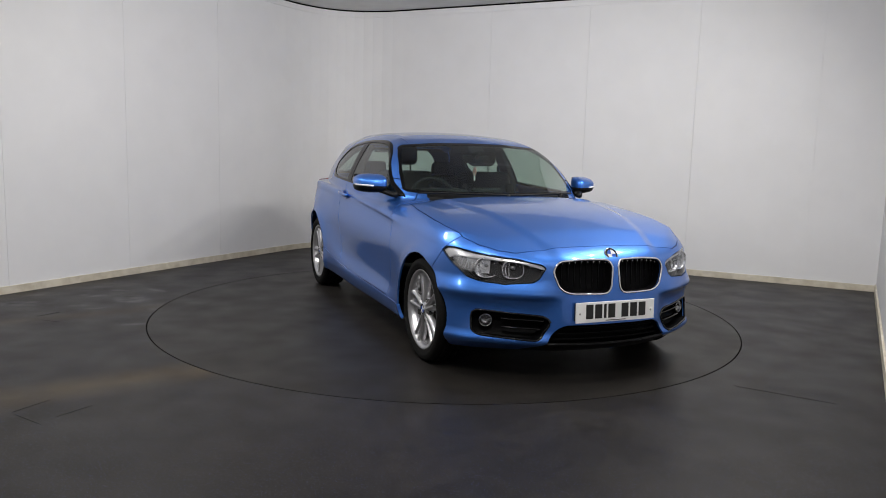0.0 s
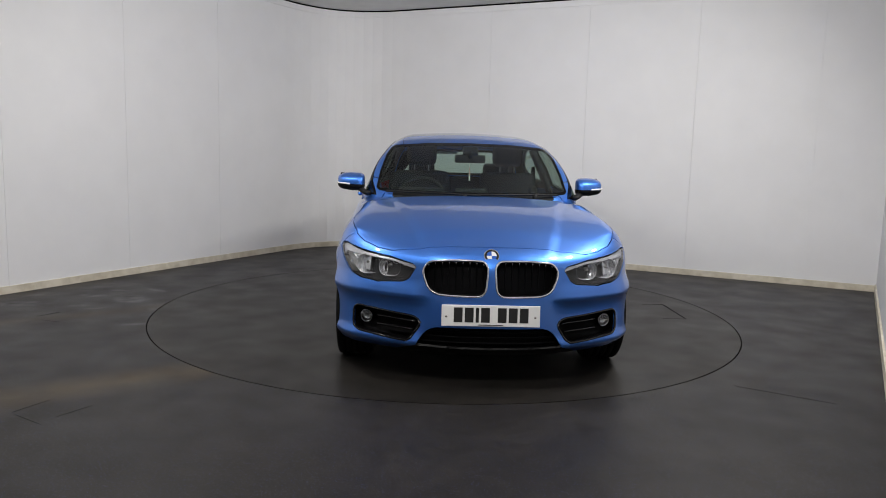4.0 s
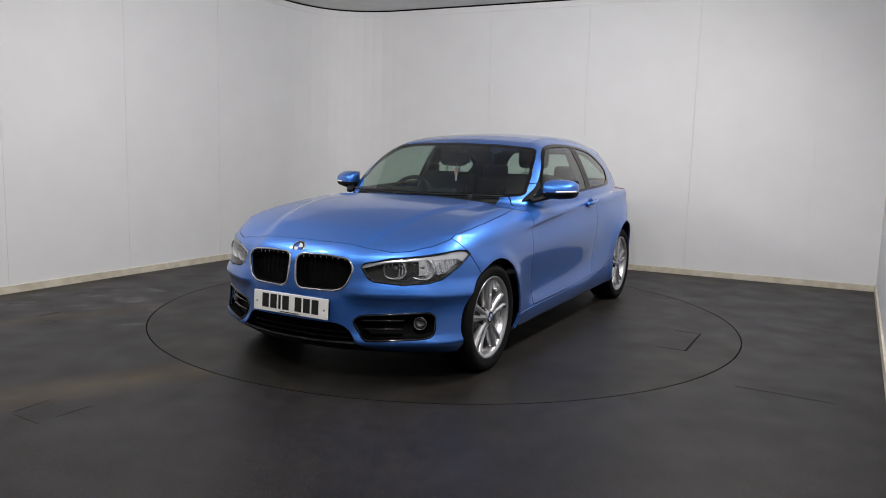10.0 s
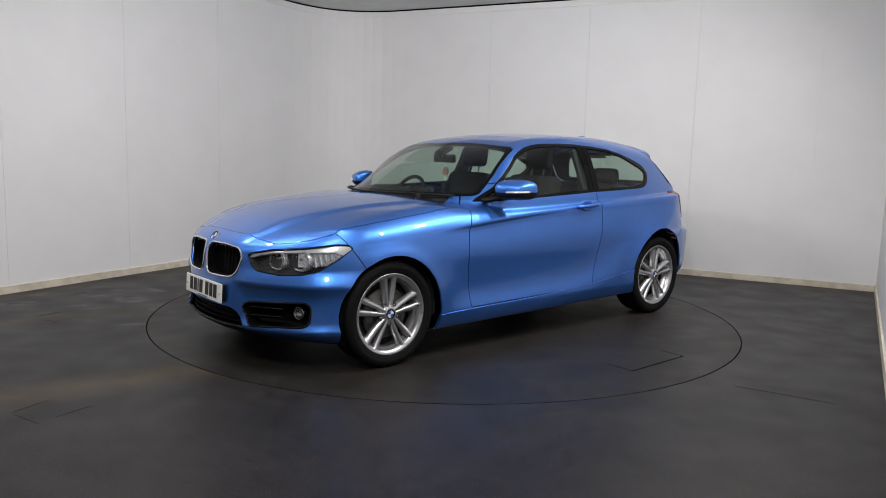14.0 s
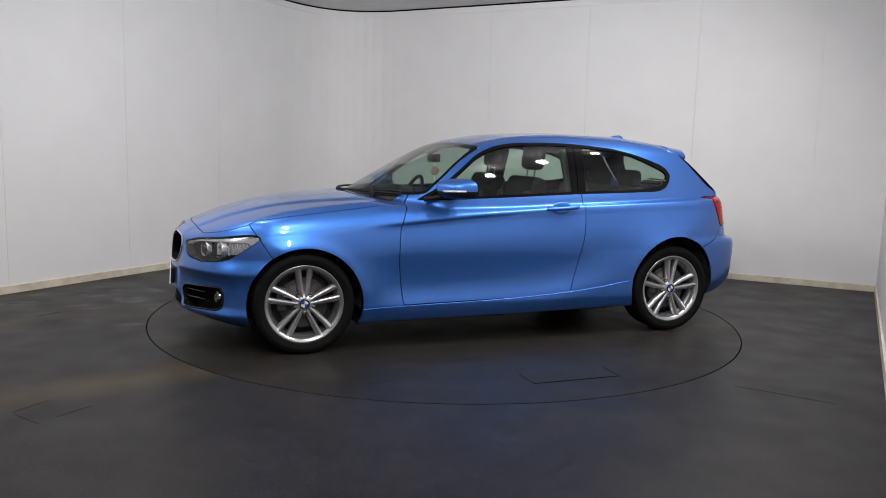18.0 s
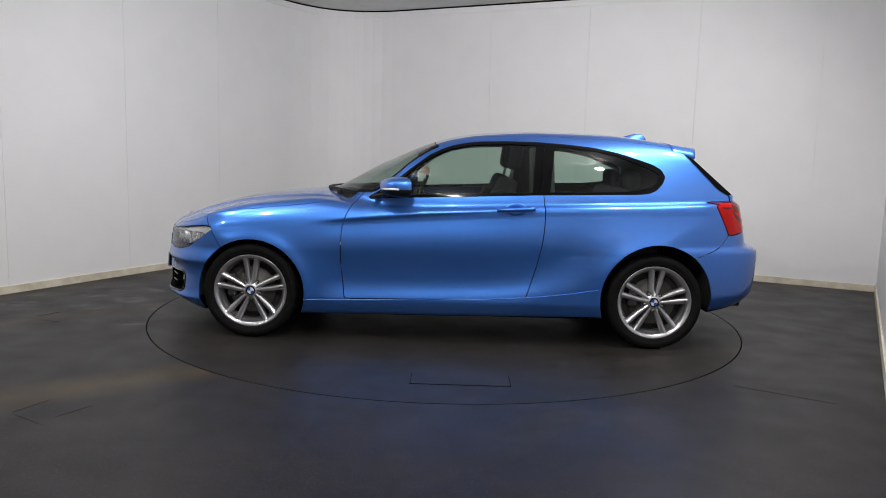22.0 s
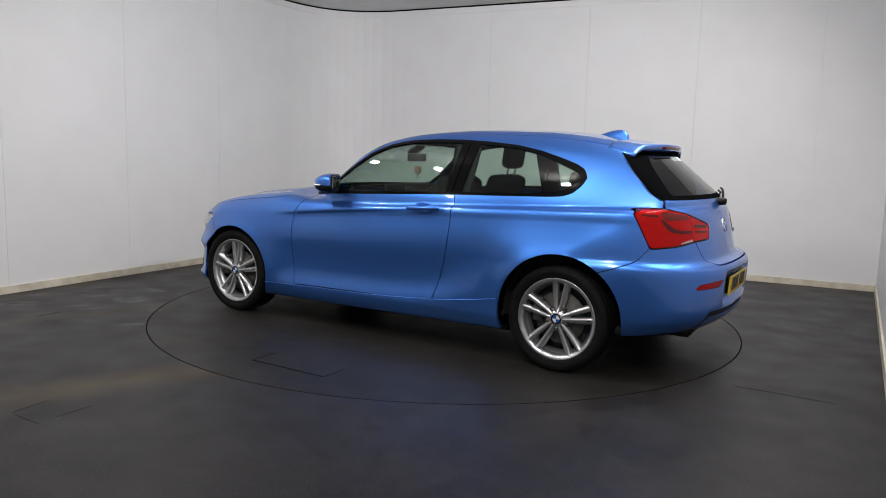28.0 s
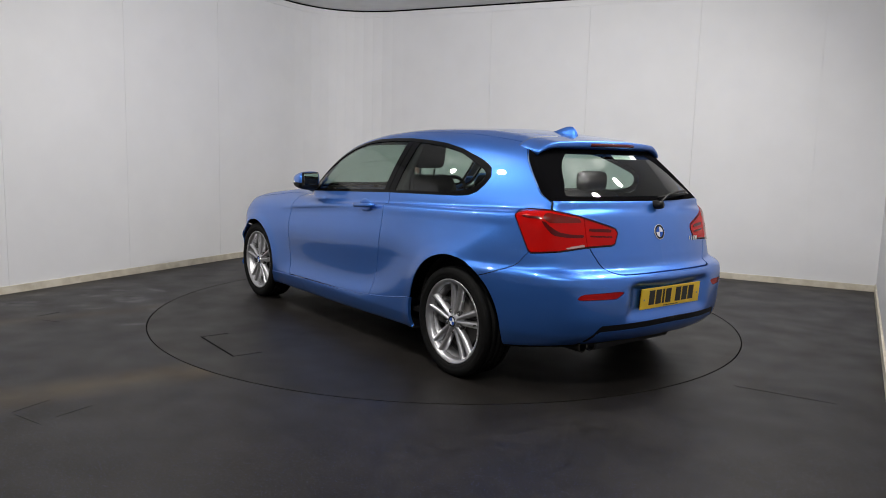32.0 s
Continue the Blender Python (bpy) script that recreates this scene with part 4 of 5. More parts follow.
GRILLE_BLACK = material("grille_black", (0.0025, 0.0025, 0.003), 0.55, 0.0, 0.0, 0.06)
LAMP_DARK = material("lamp_housing", (0.030, 0.030, 0.031), 0.35, 0.0, 0.0, 0.3)
LAMP_SILVER = material("lamp_silver", (0.62, 0.62, 0.64), 0.28, 0.6)
REFLECTOR_CHROME = material("lamp_reflector", (0.78, 0.78, 0.80), 0.24, 0.85)
FOG_BOWL = material("fog_lamp_bowl", (0.30, 0.30, 0.31), 0.18, 1.0)


def front_end():
    # kidney grilles
    loop = thinned(edge_loop(KIDNEY), 0.012)
    frames = both_sides("grille", tube(loop, 0.0062, 8, True), CHROME, (CAR, CAR), "chrome-framed kidney-shaped grille")
    back = pushed(KIDNEY, 0.06)
    for q, p in ((back, frames[0]), (back.mirrored(), frames[1])):
        q.solid("grille_back", GRILLE_BLACK, p, -0.06, along=(1, 0, 0))
    for i in range(9):
        y = 0.040 + i * 0.0365
        z0, z1 = z_span(GRILLE, y)
        z0, z1 = z0 + 0.004, z1 - 0.004
        if z1 - z0 < 0.02:
            continue
        v, f = [], []
        steps = 7
        for k in range(steps):
            z = z0 + (z1 - z0) * k / (steps - 1)
            x = nose_at(y, z) - 0.048 - 0.012 * (1 - k / (steps - 1))
            v += [(x, y, z), (x - 0.006, y + 0.0055, z), (x - 0.035, y + 0.0055, z), (x - 0.035, y - 0.0055, z), (x - 0.006, y - 0.0055, z)]
        for k in range(steps - 1):
            for j in range(5):
                a, b = k * 5 + j, k * 5 + (j + 1) % 5
                f.append((a, b, b + 5, a + 5))
        f += [(4, 3, 2, 1, 0), tuple((steps - 1) * 5 + j for j in range(5))]
        both_sides("slat", (v, f), GRILLE_BLACK, frames, smooth=False)
        zt = z1 - 0.012
        both_sides("slat_tip", box_data((0.006, 0.006, 0.016), (nose_at(y, zt) - 0.034, y, zt), 0.002), CHROME, frames, "chrome slat tip")
    # lower intake with its mesh of bars
    back = pushed(INTAKE_HOLE, 0.07).whole()
    hole = back.solid("lower_intake", GRILLE_BLACK, CAR, -0.07, label="black lower air intake", along=(1, 0, 0))
    for z in (0.262, 0.292, 0.322):
        pts = [(nose_at(abs(y), z) - 0.03, y, z) for y in np.linspace(-0.37 + (z - 0.24) * 0.5, 0.37 - (z - 0.24) * 0.5, 15)]
        mesh_object("intake_bar", *tube(pts, 0.005, 6), GRILLE_BLACK, hole)
    # side recesses with blades and fog lamps
    rec = pushed(FOG_RECESS, 0.08)
    holes = [q.solid("bumper_recess", GRILLE_BLACK, CAR, -0.08, label="black bumper recess beside the fog lamp", along=(1, 0, 0)) for q in (rec, rec.mirrored())]
    both_sides("recess_rim", tube(thinned(edge_loop(FOG_RECESS), 0.014), 0.0065, 8, True), TRIM_GLOSS, holes, "gloss black recess rim")
    for z, y1 in ((0.363, 0.60), (0.318, 0.60)):
        pts = [(nose_at(y, z) - 0.014, y, z + (y - 0.4) * 0.03) for y in np.linspace(0.395 if z > 0.33 else 0.41, y1, 10)]
        both_sides("blade", tube(pts, 0.013, 8, False, 0.45), TRIM_GLOSS, holes, "gloss black blade")
    aim = Matrix.Translation((1.850, 0.668, 0.350)) @ Matrix.Rotation(radians(20), 4, "Z")
    both_sides("fog_lamp", moved(lathe([(0.0, -0.02), (0.012, -0.022), (0.028, -0.008), (0.031, 0.004), (0.034, 0.007), (0.037, 0.004), (0.039, -0.02)], 32, "x"), aim), FOG_BOWL, holes, "round fog lamp")
    both_sides("fog_lens", moved(lathe([(0.0, 0.012), (0.018, 0.010), (0.034, 0.004)], 24, "x"), aim), LENS, holes, "clear round lens")
    # headlights
    depth = Sheet(HEAD.v - HEAD.normals() * 0.055, HEAD.f)
    cases = [q.solid("headlight", LAMP_DARK, CAR, -0.050, label="clear headlight with two round reflectors") for q in (depth, depth.mirrored())]
    for q, p in ((HEAD, cases[0]), (HEAD.mirrored(), cases[1])):
        q.solid("headlight_lens", LENS, p, 0.0, -0.001, "clear lens")
    brow = HEAD.take(lambda v: v[:, 2] - np.interp(v[:, 1] - v[:, 0], [-1.63, -1.419, -1.116, -0.883, -0.77], [0.645, 0.686, 0.697, 0.698, 0.66]))
    brow = Sheet(brow.v - brow.normals() * 0.016, brow.f)
    for q, p in ((brow, cases[0]), (brow.mirrored(), cases[1])):
        q.solid("headlight_brow", LAMP_SILVER, p, 0.03, 0.0, "silver brow along the top of the headlight")
    for (x, y, z), r in (((1.930, 0.550, 0.637), 0.054), ((1.850, 0.672, 0.642), 0.060)):
        aim = Matrix.Translation((x - 0.012, y - 0.008, z)) @ Matrix.Rotation(radians(14), 4, "Z")
        bowl = lathe([(0.0, -0.035), (r * 0.4, -0.032), (r * 0.75, -0.020), (r * 0.93, -0.004), (r, 0.004), (r * 1.03, -0.002), (r * 1.03, -0.03)], 40, "x")
        square = [(h, *(math.copysign(abs(q) ** 0.8 * r ** 0.2 * k, q) for q, k in ((a, 1.12), (c, 0.92)))) for h, a, c in bowl[0]]
        both_sides("reflector_bowl", moved((square, bowl[1]), aim), REFLECTOR_CHROME, cases, "squarish chrome reflector bowl")
        both_sides("bulb_shield", moved(box_data((0.03, 0.026, 0.016), (-0.014, 0, 0.010), 0.005), aim), STEEL, cases)
        for k in (-2, -1, 1, 2):
            y0, hz = k * r * 0.36, r * 0.72 * (1 - 0.10 * k * k)
            p = [Vector((-0.018 + 0.006 * abs(k), y0, c * hz)) for c in (-1, -0.5, 0, 0.5, 1)]
            p = [Vector((q.x - 0.010 * (1 - (q.z / hz) ** 2), q.y, q.z)) for q in p]
            both_sides("reflector_flute", moved(tube(p, 0.0035, 6), aim), REFLECTOR_CHROME, cases)
    chrome = HEAD.take(lambda v: v[:, 1] - v[:, 0] + 1.20).take(lambda v: v[:, 2] - 0.612 - 0.05 * np.maximum(0, v[:, 1] - v[:, 0] + 1.15))
    chrome = Sheet(chrome.v - chrome.normals() * 0.034, chrome.f)
    for q, p in ((chrome, cases[0]), (chrome.mirrored(), cases[1])):
        q.solid("outer_reflector", REFLECTOR_CHROME, p, 0.01, 0.0, "chrome outer reflector")
    for k in range(6):
        x, y, z = 1.785 - k * 0.026, 0.728 + k * 0.0125, 0.640 + k * 0.011
        aim = Matrix.Translation((x, y, z)) @ Matrix.Rotation(radians(40), 4, "Z") @ Matrix.Rotation(radians(12), 4, "X")
        both_sides("indicator_facet", moved(box_data((0.014, 0.016, 0.062 - 0.005 * k), (0, 0, 0), 0.004), aim), REFLECTOR_CHROME, cases, smooth=False)
    # emblem, plate and its bars
    badge(CAR, Matrix.Translation((nose_at(0, 0.726) - 0.001, 0, 0.728)) @ Matrix.Rotation(radians(-38), 4, "Y") @ Matrix.Rotation(radians(-90), 4, "Z"), 0.041, "bonnet_badge")
    plate((2.124, 0, 0.420), -3, 1, PLATE_WHITE, "white front number plate with black characters")
    part("plate_holder", bevel_box((0.03, 0.50, 0.10), (2.105, 0, 0.42), 0.006), BLACK, CAR)


PLATE_INK = material("plate_ink", (0.01, 0.01, 0.01), 0.5)


def plate(at, tilt, facing, mat, label):
    m = Matrix.Translation(at) @ Matrix.Rotation(radians(0 if facing > 0 else 180), 4, "Z") @ Matrix.Rotation(radians(tilt), 4, "Y")
    bm = bevel_box((0.008, 0.52, 0.113), (0, 0, 0), 0.003)
    bmesh.ops.transform(bm, matrix=m, verts=bm.verts)
    p = part("number_plate", bm, mat, CAR, label)
    widths, x = [0.046, 0.046, 0.016, 0.046, 0, 0.046, 0.046, 0.046], -0.196
    for w in widths:
        if w:
            bm = bevel_box((0.002, w, 0.078), (0.0045, x + w / 2, 0.004), 0)
            bmesh.ops.transform(bm, matrix=m, verts=bm.verts)
            part("plate_bar", bm, PLATE_INK, p)
            x += w + 0.012
        else:
            x += 0.030
    for y in (-0.235, 0.235):
        mesh_object("plate_screw", *moved(lathe([(0.0, 0.003), (0.005, 0.002), (0.006, 0.0)], 10, "x"), m @ Matrix.Translation((0.004, y, -0.005))), STEEL, p)
    bm = bevel_box((0.002, 0.13, 0.004), (0.0045, 0.0, -0.048), 0)
    bmesh.ops.transform(bm, matrix=m, verts=bm.verts)
    part("plate_line", bm, PLATE_INK, p)


front_end()

# ---- rear of the car ----
LAMP_SMOKED = material("smoked_red_lens", (0.10, 0.004, 0.002), 0.15, 0.0, 0.0, 0.4)
LAMP_DEEP = material("deep_red_lens", (0.06, 0.002, 0.002), 0.15, 0.0, 0.0, 0.3)
LAMP_CLEAR = material("frosted_clear_lens", (0.35, 0.25, 0.24), 0.2, 0.0, 0.3)


def rear_end():
    s_of = lambda v: v[:, 1] + v[:, 0]
    cutline = lambda v: s_of(v) - np.interp(v[:, 2], [0.797, 0.936], [-1.504, -1.474])
    outer, inner = split(TAIL_LAMP, cutline, 0.002)
    for sheet, name in ((outer, "tail_lamp"), (inner, "tailgate_lamp")):
        pair = both(name, sheet, RED_LENS, 0.02, 0.002, "red tail lamp")
        deep = []
        if name == "tail_lamp":
            shape = lambda poly: sheet.take(lambda v: inside(s_of(v), v[:, 2], poly))
            hook = rounded([(-1.48, 0.848), (-1.35, 0.848), (-1.25, 0.858), (-1.185, 0.905), (-1.165, 0.930), (-1.185, 0.934), (-1.225, 0.905), (-1.29, 0.876), (-1.36, 0.866), (-1.48, 0.862)], 0.02)
            smoked = rounded([(-1.46, 0.925), (-1.22, 0.920), (-1.17, 0.950), (-1.20, 0.972), (-1.44, 0.945)], 0.012)
            stripe = rounded([(-1.16, 0.938), (-1.01, 0.944), (-1.01, 0.955), (-1.16, 0.951)], 0.004)
            clear = rounded([(-1.49, 0.801), (-1.37, 0.791), (-1.30, 0.784), (-1.37, 0.801), (-1.49, 0.815)], 0.003)
            deep = [(shape(hook), LAMP_DEEP), (shape(smoked), LAMP_SMOKED), (shape(stripe), LAMP_DEEP), (shape(clear), LAMP_CLEAR)]
        else:
            band = lambda z0, z1, s0, s1: sheet.take(lambda v: np.minimum(np.minimum(v[:, 2] - z0 - (s_of(v) + 1.6) * 0.04, z1 - v[:, 2] + (s_of(v) + 1.6) * 0.04), np.minimum(s1 - s_of(v), s_of(v) - s0)))
            deep = [(band(0.848, 0.857, -1.70, -1.52), LAMP_DEEP), (band(0.876, 0.892, -1.68, -1.51), LAMP_DEEP)]
        deep.append((sheet.take(lambda v: 0.0075 - inside(s_of(v), v[:, 2], LAMP)), LAMP_DEEP))
        for b, mat in deep:
            if b.f:
                for q, p in zip((b, b.mirrored()), pair):
                    q.solid("lamp_band", mat, p, 0.002, 0.0035)
    plate((-2.182, 0, 0.527), 4, -1, PLATE_YELLOW, "yellow rear number plate with black characters")
    part("plate_holder", bevel_box((0.03, 0.50, 0.10), (-2.158, 0, 0.527), 0.006), BLACK, CAR)
    badge(CAR, Matrix.Translation((tail_at(0, 0.862) - 0.001, 0, 0.864)) @ Matrix.Rotation(radians(14), 4, "Y") @ Matrix.Rotation(radians(90), 4, "Z"), 0.043, "tailgate_badge")
    for k, w in enumerate((0.010, 0.010, 0.018, 0.018)):
        part("model_bar", bevel_box((0.003, w, 0.026), (tail_at(0.31, 0.815) - 0.002, -0.30 - k * 0.021, 0.815), 0, 1, Matrix.Rotation(radians(8), 4, "Z")), CHROME, CAR, "small chrome model badge shown as bars")
    # roof spoiler with its brake light
    v, f = [], []
    ys, ring = np.linspace(-0.530, 0.530, 41), 0

    def shell(x, y, z):
        return smax(z - roof_z(x) + 0.032 * (np.abs(y) / 0.55) ** 2, np.abs(y) - cabin_w(x) + tumble(z - 0.96), 0.10)

    def top(x, y):
        return 1.0 + float(shoot(np.array([(x, y, 1.0)]), np.array([(0, 0, 1.0)]), 0.6, shell)[0])
    for y in ys:
        a = abs(y) / 0.530
        x0, x1 = -1.49, -1.73 + 0.08 * a ** 2
        sec = []
        for u in np.linspace(0, 1, 9):
            x = x0 + (x1 - x0) * u
            sec.append((x, y, top(x, y) + 0.0025 + 0.004 * u * u * (1 - a ** 4)))
        zt, th = sec[-1][2], 0.040 - 0.012 * a ** 3
        sec += [(x1 - 0.003, y, zt - 0.008), (x1 + 0.001, y, zt - th * 0.7), (x1 + 0.016, y, zt - th), (x1 + 0.05, y, zt - th * 0.95), (x0, y, top(x0, y) - 0.02)]
        ring = len(sec)
        v += sec
    for i in range(len(ys) - 1):
        for k in range(ring):
            a, b = i * ring + k, i * ring + (k + 1) % ring
            f.append((a, a + ring, b + ring, b)[::-1])
    f += [tuple(range(ring))[::-1], tuple((len(ys) - 1) * ring + k for k in range(ring))]
    spoiler = mesh_object("roof_spoiler", v, [g[::-1] for g in f], PAINT, CAR, label="blue roof spoiler over the rear window")
    pts = []
    for y in np.linspace(-0.185, 0.185, 9):
        x1 = -1.73 + 0.08 * (abs(y) / 0.530) ** 2
        pts.append((x1 + 0.001, y, float(roof_z(x1)) - 0.032 * (y / 0.55) ** 2 - 0.014))
    mesh_object("brake_light", *tube(pts, 0.011, 8, False, 0.9), LAMP_DEEP, spoiler, label="dark red high brake light")
    # rear wiper
    w = mesh_object("rear_wiper", *tube([(-2.048, -0.02, 1.005), (-2.048, -0.06, 1.036), (-2.034, -0.12, 1.062), (-2.004, -0.25, 1.076), (-1.968, -0.38, 1.080)], 0.008, 8, False, 0.8), BLACK, CAR, label="black rear wiper")
    mesh_object("wiper_blade", *tube([(-2.026, -0.04, 1.048), (-2.000, -0.22, 1.058), (-1.945, -0.42, 1.062)], 0.007, 6), BLACK, w)
    mesh_object("wiper_boss", *moved(lathe([(0.0, -0.035), (0.018, -0.032), (0.024, -0.01), (0.024, 0.03)], 20, "x"), Matrix.Translation((-2.045, -0.02, 1.01))), BLACK, w)
    # sticker inside the glass
    part("window_sticker", bevel_box((0.002, 0.20, 0.036), (-1.727, -0.10, 1.264), 0, 1, Matrix.Rotation(radians(50), 4, "Y")), STICKER, CAR, "white dealer sticker with a line of small print")
    # exhaust
    for y in (0.52, 0.455):
        mesh_object("exhaust_pipe", *moved(lathe([(0.026, 0.0), (0.030, 0.0), (0.031, -0.004), (0.031, -0.16), (0.026, -0.16), (0.026, 0.0)], 24, "x"), Matrix.Translation((-2.03, y, 0.275)) @ Matrix.Rotation(math.pi, 4, "Z")), EXHAUST, CAR, label="sooty exhaust pipe")
    # low tray, added to block light from the far side reaching the floor
    part("light_block_tray", bevel_box((1.90, 1.26, 0.06), (-0.02, 0, 0.165), 0.02), BLACK, CAR, "black tray added under the car to keep light off the floor")
    part("engine_tray", bevel_box((0.85, 0.98, 0.05), (1.40, 0, 0.175), 0.02), BLACK, CAR, "black plastic engine tray")
    part("silencer", bevel_box((0.3, 0.7, 0.12), (-1.88, 0.1, 0.29), 0.04), DARK_METAL, CAR)
    # aerial fin on the roof
    v, f, n = [], [], 13
    for i in range(n):
        u = i / (n - 1)
        x = -1.235 - 0.205 * u
        h = 0.050 * math.sin(min(1, u * 1.25) * math.pi / 2) ** 1.3 * (1 if u < 0.86 else 1 - (u - 0.86) / 0.14 * 0.55)
        wd = 0.032 * math.sin(math.pi * min(0.92, max(0.06, u * 0.85 + 0.08))) ** 0.7
        base = float(roof_z(x)) - 0.003
        for k in range(9):
            a = math.pi * k / 8
            v.append((x, wd * math.cos(a) * (1 - 0.55 * math.sin(a)), base + h * math.sin(a) ** 0.8))
    for i in range(n - 1):
        for k in range(8):
            f.append((i * 9 + k, i * 9 + k + 1, i * 9 + 10 + k, i * 9 + 9 + k))
    f.append(tuple((n - 1) * 9 + k for k in range(9)))
    mesh_object("aerial_fin", v, f, PAINT, CAR, label="blue shark-fin roof aerial")


STICKER = material("white_sticker", (0.75, 0.77, 0.75), 0.5)
EXHAUST = material("sooty_steel", (0.05, 0.045, 0.04), 0.5, 0.8)
rear_end()

# ---- sides of the car ----


def mirror_shell():
    """The left door mirror's housing as a rounded block, leaning in towards the front."""
    v, f, n, m = [], [], 24, 16
    for i in range(m + 1):
        b = math.pi * i / m
        for k in range(n):
            a = 2 * math.pi * k / n
            cx, cy, cz = math.sin(b) * math.cos(a), math.sin(b) * math.sin(a), math.cos(b)
            p = lambda q, e: math.copysign(abs(q) ** e, q)
            x, y, z = 0.125 * p(cx, 0.66), 0.104 * p(cy, 0.46), 0.068 * p(cz, 0.46)
            if x < 0:
                x *= 0.36                      # flat behind, where the glass sits
            fwd = max(0.0, x / 0.125)
            if z > 0:
                z *= (1 - 0.42 * fwd ** 2) * (1 - 0.24 * max(0, y / 0.103) ** 2)
            else:
                z *= 1 - 0.12 * fwd            # the roof slopes down to the nose and the tip
            x -= 0.42 * y
            z += 0.10 * max(0, y) * (1 if z < 0 else 0)
            v.append((0.345 + x, 0.893 + y, 1.034 + z))
    for i in range(m):
        for k in range(n):
            j = (k + 1) % n
            f.append([i * n + k, (i + 1) * n + k, (i + 1) * n + j, i * n + j])
    return Sheet(v, f)


INDICATOR = material("clear_indicator_strip", (0.82, 0.82, 0.82), 0.15, 0.3)
MIRROR = material("mirror_glass", (0.85, 0.88, 0.88), 0.02, 1.0)


def sides():
    shell = mirror_shell()
    upper, lower = split(shell, lambda v: v[:, 2] - 1.016 - 0.05 * np.maximum(0, v[:, 1] - 0.88), 0.001)
    caps = both("door_mirror", upper, PAINT, 0.006, 0.0, "blue door mirror with a black foot")
    for q, p in ((lower, caps[0]), (lower.mirrored(), caps[1])):
        q.solid("mirror_base", BLACK, p, 0.0)
    both_sides("mirror_arm", tube([(0.55, 0.752, 0.958), (0.50, 0.785, 0.968), (0.44, 0.82, 0.985), (0.38, 0.86, 0.995)], 0.026, 10, False, 0.7), BLACK, caps, "black mirror foot")
    rim = upper.v[np.abs(upper.v[:, 2] - 1.016 - 0.05 * np.maximum(0, upper.v[:, 1] - 0.88)) < 0.0016]
    outer = sorted((q for q in rim if q[1] > 0.87 and q[0] - 0.345 + 0.42 * (q[1] - 0.893) > 0.004), key=lambda q: q[1])
    both_sides("indicator_strip", tube([q + np.array((0.002, 0.001, 0.002)) for q in thinned(outer, 0.006)], 0.0068, 6), INDICATOR, caps, "slim clear indicator strip")
    lean = Matrix.Rotation(radians(23), 4, "Z")
    both_sides("mirror_back", box_data((0.010, 0.180, 0.100), (0.300, 0.900, 1.046), 0.004, 1, lean), BLACK, caps, "black mirror rim", smooth=False)
    both_sides("mirror_glass", box_data((0.004, 0.160, 0.082), (0.294, 0.897, 1.046), 0.0015, 1, lean), MIRROR, caps, "mirror glass", smooth=False)
    # handles
    hx = np.linspace(-0.285, -0.525, 13)
    pts = [(x, 0.872 + 0.020 * math.sin(math.pi * i / 12) ** 0.5, 0.903 + 0.013 * i / 12) for i, x in enumerate(hx)]
    handles = both_sides("door_handle", tube(pts, 0.0145, 10, False, 1.0), PAINT, DOORS, "blue door handle")
    v, f = lathe([(0.0, 0.0), (0.6, 0.002), (0.92, 0.004), (1.0, 0.0)], 28)
    cup = [(-0.405 + q[0] * 0.075, 0.862 + q[1], 0.910 + q[2] * 0.042) for q in v]
    both_sides("handle_cup", (cup, [g[::-1] for g in f]), PAINT, DOORS, "blue handle recess")
    # rolled edge along the top of each sill
    pts = []
    for x in np.linspace(0.985, -0.965, 60):
        z = float(sill_line(x)) - 0.002
        y = float(shoot(np.array([(x, 0.2, z)]), np.array([(0, 1.0, 0)]), 1.0)[0]) + 0.2
        pts.append((x, y + 0.003, z))
    both_sides("sill_edge", tube(pts, 0.0035, 8), PAINT, (CAR, CAR), "rolled blue sill edge")
    # wipers
    for y0, y1 in ((-0.62, 0.03), (-0.05, 0.60)):
        pts = [(0.945 - 0.78 * y * y + (0.012 if y0 < -0.1 else 0), y, 0.984 + 0.006 * math.sin(math.pi * (y - y0) / (y1 - y0))) for y in np.linspace(y0, y1, 11)]
        mesh_object("windscreen_wiper", *tube(pts, 0.010, 6, False, 0.8), BLACK, CAR, label="black windscreen wiper")
    for y in (-0.08, 0.42):
        mesh_object("wiper_pivot", *moved(lathe([(0.0, 0.02), (0.014, 0.018), (0.02, 0.0), (0.02, -0.03)], 16, "y"), Matrix.Translation((0.955 - 0.78 * y * y, y, 0.975)) @ Matrix.Rotation(math.pi / 2, 4, "X")), BLACK, CAR)


sides()

# ---- cabin ----
DASH = material("dashboard_plastic", (0.011, 0.011, 0.0115), 0.65, 0.0, 0.0, 0.25)
CARPET = material("dark_carpet", (0.012, 0.012, 0.012), 0.95)
FRESHENER = material("pale_pink_card", (0.65, 0.35, 0.32), 0.6)


